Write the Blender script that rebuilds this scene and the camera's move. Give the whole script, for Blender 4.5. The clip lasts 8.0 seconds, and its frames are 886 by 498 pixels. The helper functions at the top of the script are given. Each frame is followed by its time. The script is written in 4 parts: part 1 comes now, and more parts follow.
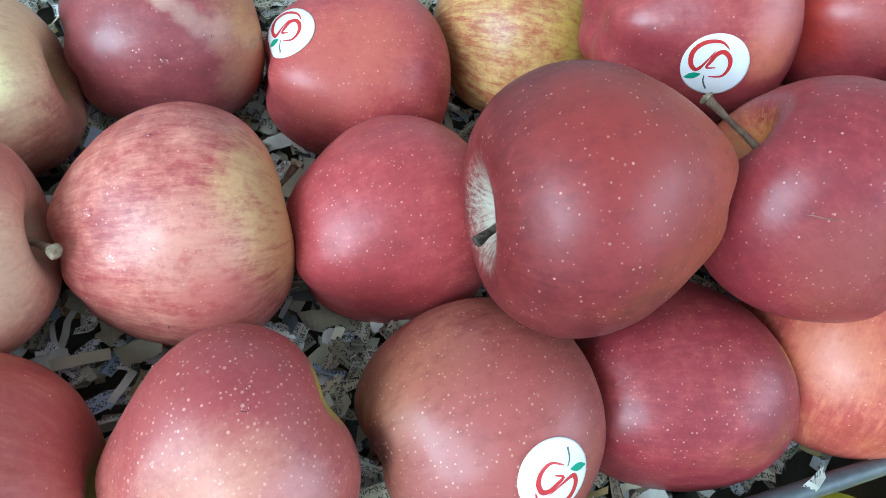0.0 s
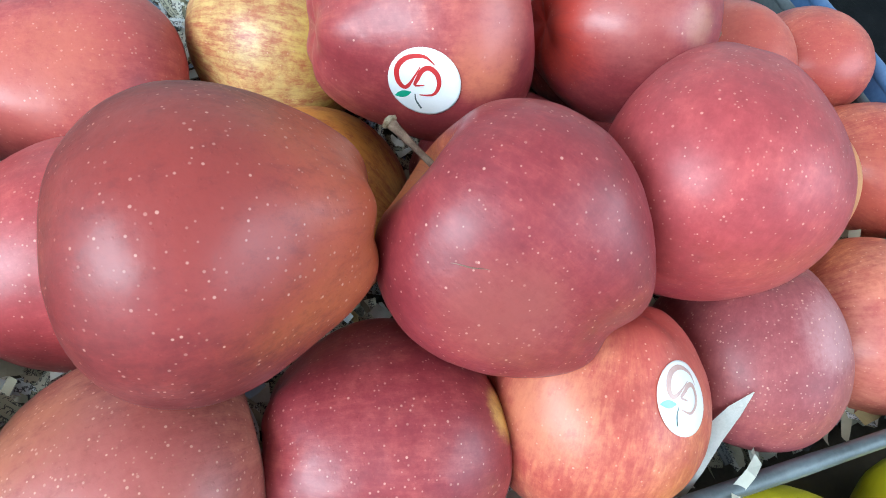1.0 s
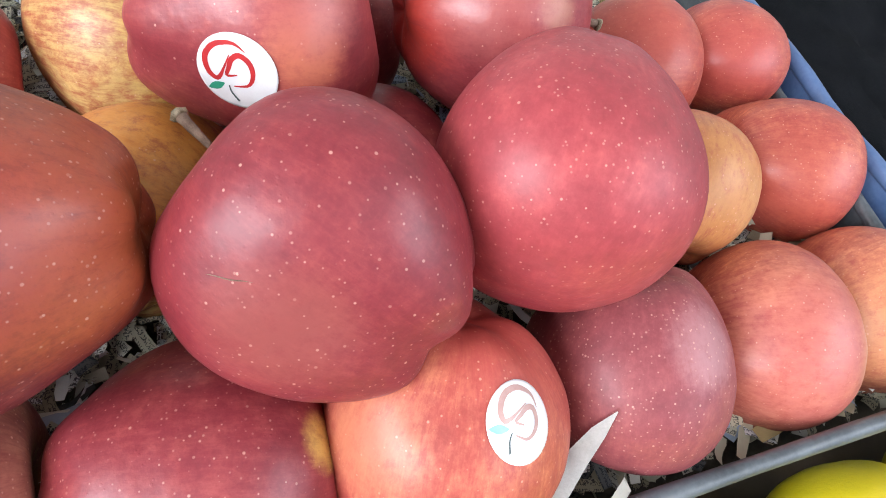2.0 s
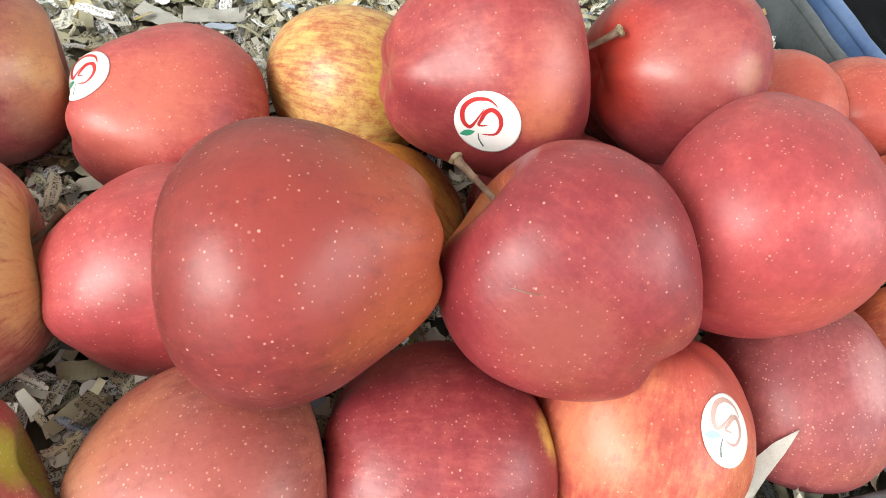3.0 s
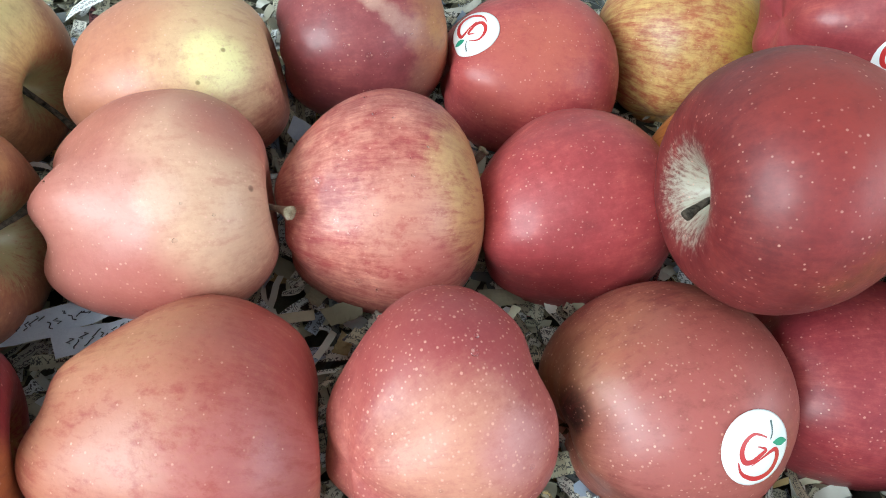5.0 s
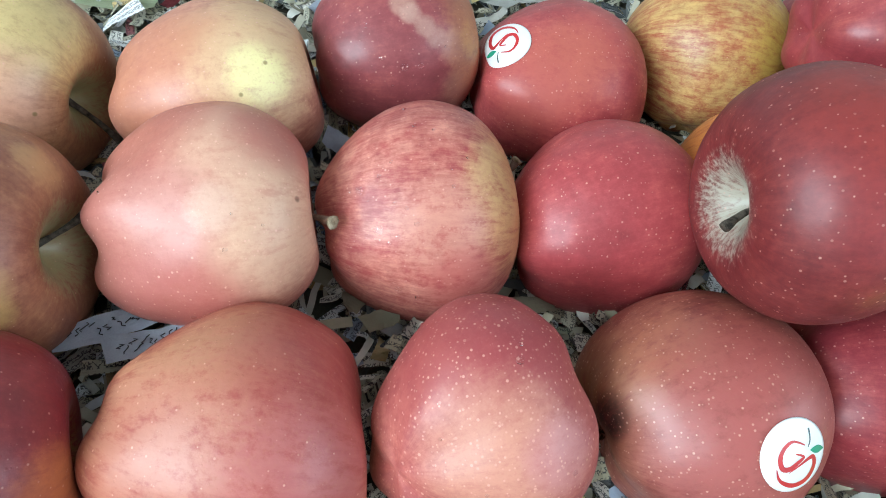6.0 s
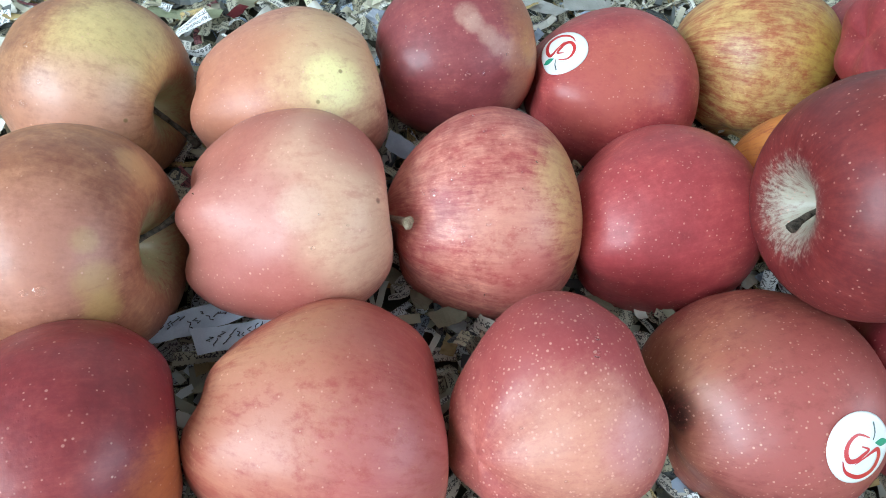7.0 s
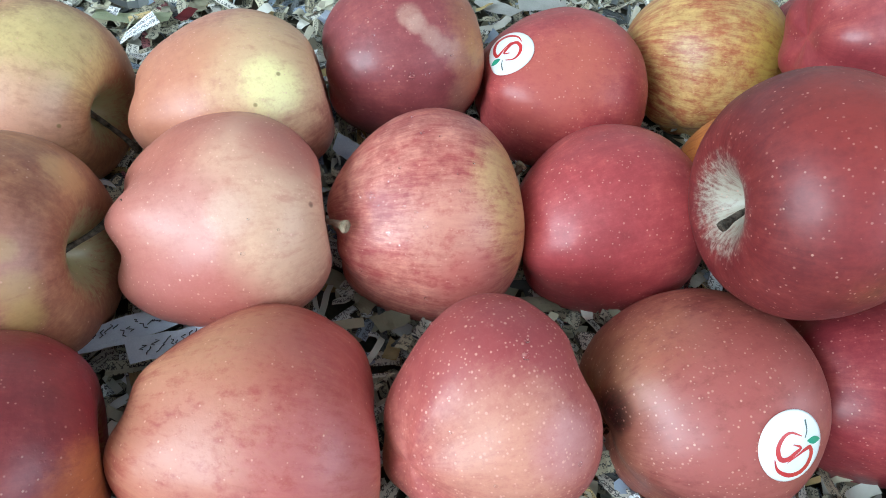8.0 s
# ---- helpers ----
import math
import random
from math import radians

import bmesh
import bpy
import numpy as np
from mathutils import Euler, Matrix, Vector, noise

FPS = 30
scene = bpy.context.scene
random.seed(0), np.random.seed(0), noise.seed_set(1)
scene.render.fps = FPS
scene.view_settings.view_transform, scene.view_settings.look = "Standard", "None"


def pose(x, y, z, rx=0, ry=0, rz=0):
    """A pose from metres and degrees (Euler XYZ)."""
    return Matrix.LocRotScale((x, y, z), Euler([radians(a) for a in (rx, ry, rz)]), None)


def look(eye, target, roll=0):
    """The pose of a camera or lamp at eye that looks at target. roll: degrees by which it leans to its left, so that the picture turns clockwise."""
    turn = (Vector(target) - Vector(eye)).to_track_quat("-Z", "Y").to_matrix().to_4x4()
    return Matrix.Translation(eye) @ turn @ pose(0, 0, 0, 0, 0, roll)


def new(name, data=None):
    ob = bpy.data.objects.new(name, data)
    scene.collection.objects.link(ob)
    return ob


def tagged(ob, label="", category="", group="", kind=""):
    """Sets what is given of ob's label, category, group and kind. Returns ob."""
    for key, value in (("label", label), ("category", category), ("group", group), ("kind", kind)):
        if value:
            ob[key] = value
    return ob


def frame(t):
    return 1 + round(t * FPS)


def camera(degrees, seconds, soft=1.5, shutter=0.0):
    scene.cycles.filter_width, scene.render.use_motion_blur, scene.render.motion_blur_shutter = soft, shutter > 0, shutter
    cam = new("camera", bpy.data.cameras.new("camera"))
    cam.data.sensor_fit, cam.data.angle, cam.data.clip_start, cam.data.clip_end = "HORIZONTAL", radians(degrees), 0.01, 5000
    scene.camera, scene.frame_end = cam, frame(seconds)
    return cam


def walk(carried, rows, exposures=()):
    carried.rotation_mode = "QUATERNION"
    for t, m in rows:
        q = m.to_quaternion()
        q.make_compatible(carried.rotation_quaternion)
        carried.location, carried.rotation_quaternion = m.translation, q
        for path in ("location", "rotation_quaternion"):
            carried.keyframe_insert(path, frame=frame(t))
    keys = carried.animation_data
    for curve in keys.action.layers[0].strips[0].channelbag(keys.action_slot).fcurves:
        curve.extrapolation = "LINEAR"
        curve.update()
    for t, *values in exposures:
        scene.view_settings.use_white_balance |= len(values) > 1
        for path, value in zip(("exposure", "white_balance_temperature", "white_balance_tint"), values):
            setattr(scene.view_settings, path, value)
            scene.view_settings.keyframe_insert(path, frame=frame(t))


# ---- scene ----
# camera and path: seconds, place, turn
cam = camera(69.4, 8.0, soft=0.95)
PATH = [
    (0.0, -0.0832, -0.1356, 0.2506, 31.73, -10.69, 0.56),
    (0.5, -0.0304, -0.1217, 0.2533, 32.00, -12.09, -0.80),
    (1.0, 0.0179, -0.1086, 0.2538, 31.90, -12.46, -0.71),
    (1.2, 0.0324, -0.1049, 0.2502, 32.09, -13.27, -0.88),
    (2.3, 0.0764, -0.0973, 0.2476, 33.14, -12.88, -1.80),
    (2.5, 0.0613, -0.1020, 0.2537, 33.99, -12.52, -0.54),
    (3.0, 0.0101, -0.1193, 0.2642, 34.23, -10.55, 3.28),
    (3.5, -0.0417, -0.1422, 0.2624, 34.07, -9.36, 4.94),
    (4.0, -0.0906, -0.1538, 0.2523, 33.76, -7.52, 6.52),
    (4.5, -0.1125, -0.1571, 0.2490, 33.95, -6.64, 6.38),
    (5.0, -0.1239, -0.1626, 0.2453, 33.76, -6.57, 6.43),
    (5.2, -0.1292, -0.1634, 0.2418, 33.67, -6.44, 6.67),
    (6.5, -0.1431, -0.1682, 0.2549, 34.06, -5.78, 7.18),
    (7.0, -0.1555, -0.1749, 0.2562, 34.09, -5.01, 7.97),
    (7.5, -0.1551, -0.1767, 0.2583, 34.33, -4.82, 7.98),
    (8.0, -0.1364, -0.1706, 0.2564, 34.31, -5.35, 6.77),
]
walk(cam, [(t, pose(x, y, z, rx, ry, rz)) for t, x, y, z, rx, ry, rz in PATH],
     [(0.0, 0.92, 5600, -4), (0.5, 1.08, 5600, -9), (1.0, 1.24, 5950, -3), (2.5, 1.26, 7600, 18), (3.0, 1.36, 8200, 9), (3.5, 1.28, 8300, 3), (4.0, 1.03, 7250, 2), (4.5, 0.90, 7000, -1), (5.0, 0.84, 6600, 0), (8.0, 0.77, 6100, 0)])

# daylight under an overcast sky, reaching the stall through its open sides
world = bpy.data.worlds.new("sky")
scene.world = world
world.use_nodes = True
wn = world.node_tree.nodes
sky = wn.new("ShaderNodeTexSky")
sky.sky_type, sky.sun_disc = "NISHITA", False
sky.sun_elevation, sky.sun_rotation = radians(55), radians(215)
sky.air_density, sky.dust_density, sky.ozone_density = 1.0, 4.0, 1.0
SKY = 0.15
wn["Background"].inputs["Strength"].default_value = SKY
world.node_tree.links.new(sky.outputs[0], wn["Background"].inputs["Color"])
sun = new("sun", bpy.data.lights.new("sun", "SUN"))
sun.data.energy, sun.data.angle, sun.data.color = 1.5, radians(12), (1.0, 0.96, 0.9)
sun.matrix_world = look((-3, -4, 7), (0, 0, 0))

# daylight in the two open corners of the stall
for name, eye, power, wide, high in (("daylight_west", (-1.42, -1.15, 1.14), 31, 1.4, 0.8), ("daylight_east", (1.6, -0.55, 1.10), 13, 1.7, 0.85)):
    lamp = new(name, bpy.data.lights.new(name, "AREA"))
    lamp.data.shape, lamp.data.size, lamp.data.size_y, lamp.data.energy, lamp.data.color = "RECTANGLE", wide, high, power, (0.76, 0.88, 1.0)
    lamp.matrix_world = look(eye, (0, 0, 0.05))


# ---- helpers of this scene ----
def shader(name, rough=0.5, spec=0.5):
    m = bpy.data.materials.new(name)
    m.use_nodes = True
    n, l = m.node_tree.nodes, m.node_tree.links
    b = n["Principled BSDF"]
    b.inputs["Roughness"].default_value = rough
    b.inputs["Specular IOR Level"].default_value = spec
    return m, n, l, b


def math_node(n, l, op, a, b=None, clamp=False):
    k = n.new("ShaderNodeMath")
    k.operation, k.use_clamp = op, clamp
    for i, v in enumerate((a, b)):
        if v is None:
            continue
        if isinstance(v, (int, float)):
            k.inputs[i].default_value = v
        else:
            l.new(v, k.inputs[i])
    return k.outputs[0]


def ramp(n, l, value, low, high, smooth=True):
    k = n.new("ShaderNodeMapRange")
    k.interpolation_type = "SMOOTHSTEP" if smooth else "LINEAR"
    k.inputs["From Min"].default_value, k.inputs["From Max"].default_value = low, high
    l.new(value, k.inputs["Value"])
    return k.outputs["Result"]


def mix(n, l, fac, a, b):
    k = n.new("ShaderNodeMix")
    k.data_type = "RGBA"
    for sock, v in ((k.inputs[0], fac), (k.inputs[6], a), (k.inputs[7], b)):
        if isinstance(v, (int, float)):
            sock.default_value = v
        elif isinstance(v, tuple):
            sock.default_value = (*v, 1)
        else:
            l.new(v, sock)
    return k.outputs[2]


def noise_node(n, l, vec, scale, detail=3, rough=0.55):
    k = n.new("ShaderNodeTexNoise")
    k.inputs["Scale"].default_value, k.inputs["Detail"].default_value, k.inputs["Roughness"].default_value = scale, detail, rough
    l.new(vec, k.inputs["Vector"])
    return k.outputs[0]


def bump(n, l, b, height, strength, distance):
    k = n.new("ShaderNodeBump")
    k.inputs["Strength"].default_value, k.inputs["Distance"].default_value = strength, distance
    l.new(height, k.inputs["Height"])
    l.new(k.outputs[0], b.inputs["Normal"])


def surface(name, a, b_col, scale, rough=0.6, spec=0.4, relief=0.2, depth=0.001, metal=0.0):
    """A plain worn surface: two colours by a coarse and a fine noise, with relief."""
    m, n, l, b = shader(name, rough, spec)
    b.inputs["Metallic"].default_value = metal
    v = n.new("ShaderNodeTexCoord").outputs["Object"]
    big, fine = noise_node(n, l, v, scale, 4), noise_node(n, l, v, scale * 12, 5, 0.65)
    f = math_node(n, l, "ADD", math_node(n, l, "MULTIPLY", big, 0.65), math_node(n, l, "MULTIPLY", fine, 0.35))
    l.new(mix(n, l, ramp(n, l, f, 0.32, 0.68), a, b_col), b.inputs["Base Color"])
    l.new(math_node(n, l, "ADD", math_node(n, l, "MULTIPLY", fine, 0.3), rough - 0.15), b.inputs["Roughness"])
    bump(n, l, b, fine, relief, depth)
    return m


def part(name, bm, material, parent, label="", smooth=True):
    """Links a bmesh as one mesh object under a thing."""
    me = bpy.data.meshes.new(name)
    bm.to_mesh(me)
    bm.free()
    if smooth:
        for p in me.polygons:
            p.use_smooth = True
    me.materials.append(material)
    ob = new(name, me)
    if parent is not None:
        ob.parent = parent
    if label:
        ob["label"] = label
    return ob


def tube(points, radii, sides=10):
    """A closed tube along points."""
    bm = bmesh.new()
    rings = []
    pts = [Vector(p) for p in points]
    for i, p in enumerate(pts):
        d = (pts[min(i + 1, len(pts) - 1)] - pts[max(i - 1, 0)]).normalized()
        u = d.orthogonal().normalized() if not rings else (side - d * side.dot(d)).normalized()
        side = u
        w = d.cross(u)
        rings.append([bm.verts.new(p + (u * math.cos(k * math.tau / sides) + w * math.sin(k * math.tau / sides)) * radii[i]) for k in range(sides)])
    for a, b in zip(rings, rings[1:]):
        for k in range(sides):
            bm.faces.new((a[k], a[(k + 1) % sides], b[(k + 1) % sides], b[k]))
    bm.faces.new(rings[0][::-1])
    bm.faces.new(rings[-1])
    return bm


def block(lo, hi, bevel=0.0):
    bm = bmesh.new()
    bmesh.ops.create_cube(bm, size=1)
    lo, hi = Vector(lo), Vector(hi)
    for v in bm.verts:
        v.co = Vector([lo[i] + (hi[i] - lo[i]) * (v.co[i] + 0.5) for i in range(3)])
    if bevel:
        bmesh.ops.bevel(bm, geom=bm.edges[:], offset=bevel, segments=2, affect="EDGES", profile=0.7)
    return bm


# ---- materials ----
PALETTE = {  # main skin, second colour, streak strength, freckles, roughness
    "crimson": ((0.23, 0.029, 0.035), (0.34, 0.085, 0.060), 0.45, 0.85, 0.37),
    "garnet": ((0.235, 0.027, 0.037), (0.35, 0.075, 0.058), 0.5, 0.9, 0.41),
    "deep": ((0.148, 0.019, 0.022), (0.26, 0.052, 0.04), 0.45, 0.95, 0.44),
    "bright": ((0.385, 0.054, 0.062), (0.54, 0.15, 0.12), 0.50, 0.95, 0.41),
    "silk": ((0.36, 0.048, 0.058), (0.50, 0.12, 0.10), 0.30, 0.95, 0.47),
    "rose": ((0.255, 0.031, 0.042), (0.42, 0.11, 0.085), 0.50, 1.0, 0.37),
    "wine": ((0.29, 0.040, 0.050), (0.44, 0.12, 0.085), 0.45, 0.5, 0.38),
    "dark": ((0.25, 0.055, 0.062), (0.38, 0.13, 0.10), 0.45, 0.75, 0.36),
    "plum": ((0.27, 0.056, 0.066), (0.40, 0.13, 0.11), 0.40, 1.3, 0.54),
    "peach": ((0.45, 0.075, 0.060), (0.63, 0.25, 0.13), 0.75, 0.7, 0.40),
    "freckled": ((0.40, 0.085, 0.082), (0.53, 0.20, 0.145), 0.32, 2.6, 0.45),
    "blush": ((0.38, 0.070, 0.055), (0.60, 0.29, 0.16), 1.1, 0.5, 0.40),
    "cream": ((0.47, 0.15, 0.115), (0.64, 0.36, 0.25), 0.5, 1.0, 0.42),
    "brown": ((0.25, 0.056, 0.048), (0.40, 0.17, 0.105), 0.75, 1.4, 0.40),
    "tan": ((0.28, 0.095, 0.058), (0.46, 0.24, 0.12), 0.38, 0.5, 0.38),
    "striped": ((0.40, 0.060, 0.062), (0.58, 0.24, 0.18), 1.10, 0.7, 0.41),
    "yellow": ((0.40, 0.080, 0.040), (0.54, 0.345, 0.13), 1.70, 0.3, 0.42),
}


def apple_skin(kind, amount, patches, seed, hollow, grain_turn):
    main, second, streak, freckle, rough = PALETTE[kind]
    m, n, l, b = shader("apple_skin", rough, 0.45)
    at = n.new("ShaderNodeTexCoord").outputs["Object"]
    unit = n.new("ShaderNodeVectorMath")
    unit.operation = "NORMALIZE"
    l.new(at, unit.inputs[0])
    way = unit.outputs[0]
    sep = n.new("ShaderNodeSeparateXYZ")
    l.new(way, sep.inputs[0])
    # streaks that run from the stem to the eye
    turned = n.new("ShaderNodeVectorRotate")
    turned.rotation_type = "EULER_XYZ"
    l.new(way, turned.inputs["Vector"])
    turned.inputs["Rotation"].default_value = grain_turn
    along = n.new("ShaderNodeSeparateXYZ")
    l.new(turned.outputs[0], along.inputs[0])
    flat = n.new("ShaderNodeVectorMath")
    flat.operation = "MULTIPLY"
    l.new(turned.outputs[0], flat.inputs[0])
    flat.inputs[1].default_value = (1, 1, 0)
    ring = n.new("ShaderNodeVectorMath")
    ring.operation = "NORMALIZE"
    l.new(flat.outputs[0], ring.inputs[0])
    line = n.new("ShaderNodeCombineXYZ")
    rs = n.new("ShaderNodeSeparateXYZ")
    l.new(ring.outputs[0], rs.inputs[0])
    l.new(rs.outputs[0], line.inputs[0])
    l.new(rs.outputs[1], line.inputs[1])
    l.new(math_node(n, l, "ADD", math_node(n, l, "MULTIPLY", along.outputs[2], 0.22), seed), line.inputs[2])
    shifted = n.new("ShaderNodeVectorMath")
    shifted.operation = "ADD"
    l.new(way, shifted.inputs[0])
    shifted.inputs[1].default_value = (seed * 3.1, seed * 1.7, seed)
    cloud = noise_node(n, l, shifted.outputs[0], 1.6, 4, 0.55)
    mottle = noise_node(n, l, shifted.outputs[0], 7.0, 4, 0.6)
    thin = noise_node(n, l, line.outputs[0], 17.0, 6, 0.75)
    broad = noise_node(n, l, line.outputs[0], 3.6, 3, 0.6)
    grain = noise_node(n, l, shifted.outputs[0], 22.0, 5, 0.7)
    f = math_node(n, l, "ADD", math_node(n, l, "MULTIPLY", math_node(n, l, "SUBTRACT", thin, 0.5), streak * 2.0),
                  math_node(n, l, "MULTIPLY", math_node(n, l, "SUBTRACT", broad, 0.5), streak * 0.7))
    f = math_node(n, l, "ADD", f, math_node(n, l, "MULTIPLY", math_node(n, l, "SUBTRACT", cloud, 0.5), 1.1))
    f = math_node(n, l, "ADD", f, math_node(n, l, "ADD", math_node(n, l, "MULTIPLY", math_node(n, l, "SUBTRACT", mottle, 0.5), 0.7), math_node(n, l, "MULTIPLY", math_node(n, l, "SUBTRACT", grain, 0.5), 0.7)))
    f = math_node(n, l, "ADD", f, amount)
    colour = mix(n, l, ramp(n, l, f, -0.12, 1.12), main, second)
    # uneven depth of the red
    tone = n.new("ShaderNodeHueSaturation")
    var = math_node(n, l, "ADD", math_node(n, l, "ADD", math_node(n, l, "MULTIPLY", thin, 0.6 * min(streak, 0.9) + 0.05), math_node(n, l, "MULTIPLY", mottle, 0.55)),
                    math_node(n, l, "ADD", math_node(n, l, "MULTIPLY", grain, 0.3), math_node(n, l, "MULTIPLY", cloud, 0.7)))
    mid = 0.5 * (0.6 * min(streak, 0.9) + 0.05 + 0.55 + 0.3 + 0.7)
    l.new(math_node(n, l, "ADD", math_node(n, l, "SUBTRACT", var, mid), 1.0), tone.inputs["Value"])
    l.new(colour, tone.inputs["Color"])
    colour = tone.outputs[0]
    # cheeks and blotches
    for where, degrees, tint in patches:
        dot = n.new("ShaderNodeVectorMath")
        dot.operation = "DOT_PRODUCT"
        l.new(way, dot.inputs[0])
        dot.inputs[1].default_value = Vector(where).normalized()
        c = math.cos(radians(degrees))
        wob = math_node(n, l, "ADD", dot.outputs["Value"],
                        math_node(n, l, "MULTIPLY", math_node(n, l, "ADD", math_node(n, l, "ADD", math_node(n, l, "SUBTRACT", mottle, 0.5), math_node(n, l, "MULTIPLY", math_node(n, l, "SUBTRACT", grain, 0.5), 1.3)), math_node(n, l, "MULTIPLY", math_node(n, l, "SUBTRACT", thin, 0.5), 0.6 + streak)), (1 - c) * 1.15))
        low, high = math.cos(radians(min(degrees * 1.7, 170))), math.cos(radians(degrees * 0.2))
        colour = mix(n, l, math_node(n, l, "MULTIPLY", ramp(n, l, wob, low, high), 0.75), colour, tint)
    # short red dashes that lie over cheeks and ground colour alike
    dash_at = n.new("ShaderNodeCombineXYZ")
    l.new(rs.outputs[0], dash_at.inputs[0])
    l.new(rs.outputs[1], dash_at.inputs[1])
    l.new(math_node(n, l, "ADD", math_node(n, l, "MULTIPLY", along.outputs[2], 0.8), seed * 2.3), dash_at.inputs[2])
    dash = noise_node(n, l, dash_at.outputs[0], 8.0, 5, 0.72)
    dash = math_node(n, l, "ADD", dash, math_node(n, l, "MULTIPLY", math_node(n, l, "SUBTRACT", cloud, 0.5), 0.25))
    colour = mix(n, l, math_node(n, l, "MULTIPLY", ramp(n, l, dash, 0.47, 0.72), min(0.75, 0.12 + 0.62 * streak)), colour, tuple(c * 0.92 for c in main))
    spots = noise_node(n, l, shifted.outputs[0], 38.0, 3, 0.6)
    colour = mix(n, l, math_node(n, l, "MULTIPLY", ramp(n, l, spots, 0.5, 0.8), 0.32), colour, tuple(0.5 * c + 0.5 * d for c, d in zip(main, second)))
    # russet in the stem hollow, with rays
    ray = math_node(n, l, "ADD", sep.outputs[2], math_node(n, l, "ADD", math_node(n, l, "MULTIPLY", math_node(n, l, "SUBTRACT", thin, 0.5), 0.11), math_node(n, l, "MULTIPLY", math_node(n, l, "SUBTRACT", grain, 0.5), 0.22)))
    colour = mix(n, l, math_node(n, l, "MULTIPLY", ramp(n, l, ray, math.cos(radians(hollow[1] * 1.1)), math.cos(radians(hollow[1] * 0.35))), 0.9), colour, hollow[0])
    # freckles
    vor = n.new("ShaderNodeTexVoronoi")
    vor.inputs["Scale"].default_value = 470 + 60 * min(freckle, 2.0)
    l.new(at, vor.inputs["Vector"])
    rnd = n.new("ShaderNodeSeparateColor")
    l.new(vor.outputs["Color"], rnd.inputs[0])
    size = math_node(n, l, "ADD", math_node(n, l, "MULTIPLY", math_node(n, l, "POWER", rnd.outputs[0], 2.0), 0.10 * (0.8 + 0.2 * freckle)), 0.116 * (0.8 + 0.2 * freckle))
    dots = ramp(n, l, math_node(n, l, "SUBTRACT", size, vor.outputs["Distance"]), -0.09, 0.07)
    share = 1 - 0.58 * freckle
    keep = ramp(n, l, math_node(n, l, "ADD", rnd.outputs[1], math_node(n, l, "ADD", math_node(n, l, "MULTIPLY", sep.outputs[2], -0.12), math_node(n, l, "MULTIPLY", math_node(n, l, "SUBTRACT", cloud, 0.5), 0.5))), share - 0.04, share + 0.04)
    colour = mix(n, l, math_node(n, l, "MULTIPLY", math_node(n, l, "MULTIPLY", dots, keep), math_node(n, l, "ADD", math_node(n, l, "MULTIPLY", rnd.outputs[2], 0.50), 0.26)), colour, tuple(0.6 * c + 0.4 * d for c, d in zip((0.84, 0.50, 0.40), second)))
    l.new(colour, b.inputs["Base Color"])
    dust = noise_node(n, l, shifted.outputs[0], 3.0, 5, 0.65)
    l.new(math_node(n, l, "ADD", math_node(n, l, "MULTIPLY", dust, 0.32), rough - 0.13), b.inputs["Roughness"])
    fine = noise_node(n, l, at, 900.0, 3, 0.6)
    h = math_node(n, l, "ADD", math_node(n, l, "MULTIPLY", fine, 0.08), math_node(n, l, "ADD", math_node(n, l, "ADD", math_node(n, l, "MULTIPLY", mottle, 1.1), math_node(n, l, "MULTIPLY", cloud, 6.0)), math_node(n, l, "MULTIPLY", dots, 0.2)))
    bump(n, l, b, h, 0.25, 0.0006)
    b.inputs["Coat Weight"].default_value, b.inputs["Coat Roughness"].default_value = 0.10, 0.25
    return m


wood_stem = surface("stem_wood", (0.12, 0.07, 0.05), (0.32, 0.22, 0.16), 260, 0.7, 0.3, 0.6, 0.0006)
dark_stem = surface("dark_stem_wood", (0.020, 0.016, 0.012), (0.17, 0.14, 0.11), 420, 0.8, 0.2, 0.8, 0.0008)
pale_stem = surface("stem_end", (0.50, 0.42, 0.30), (0.16, 0.11, 0.06), 420, 0.8, 0.2, 0.6, 0.0005)
sepal = surface("dry_sepal", (0.06, 0.045, 0.025), (0.16, 0.11, 0.06), 500, 0.85, 0.2, 0.5, 0.0004)
sticker_white = surface("sticker_paper", (0.82, 0.83, 0.84), (0.76, 0.77, 0.78), 120, 0.32, 0.5, 0.08, 0.0002)
sticker_red = surface("sticker_red_ink", (0.55, 0.03, 0.03), (0.46, 0.03, 0.035), 300, 0.35, 0.5, 0.05, 0.0001)
sticker_green = surface("sticker_green_ink", (0.03, 0.34, 0.20), (0.02, 0.26, 0.16), 300, 0.35, 0.5, 0.05, 0.0001)
faded_red = surface("faded_red_ink", (0.56, 0.36, 0.32), (0.48, 0.28, 0.25), 300, 0.35, 0.5, 0.05, 0.0001)
faded_green = surface("faded_green_ink", (0.22, 0.62, 0.48), (0.30, 0.66, 0.54), 300, 0.35, 0.5, 0.05, 0.0001)
sticker_grey = surface("sticker_dark_ink", (0.05, 0.09, 0.09), (0.08, 0.11, 0.11), 300, 0.35, 0.5, 0.05, 0.0001)
water, _n, _l, _b = shader("water", 0.02)
_b.inputs["Transmission Weight"].default_value, _b.inputs["IOR"].default_value = 1.0, 1.33
crate_dark = surface("dark_grey_plastic", (0.045, 0.055, 0.062), (0.11, 0.13, 0.145), 30, 0.38, 0.5, 0.15, 0.0005)
crate_blue = surface("blue_plastic", (0.06, 0.12, 0.26), (0.11, 0.19, 0.36), 30, 0.38, 0.5, 0.12, 0.0005)
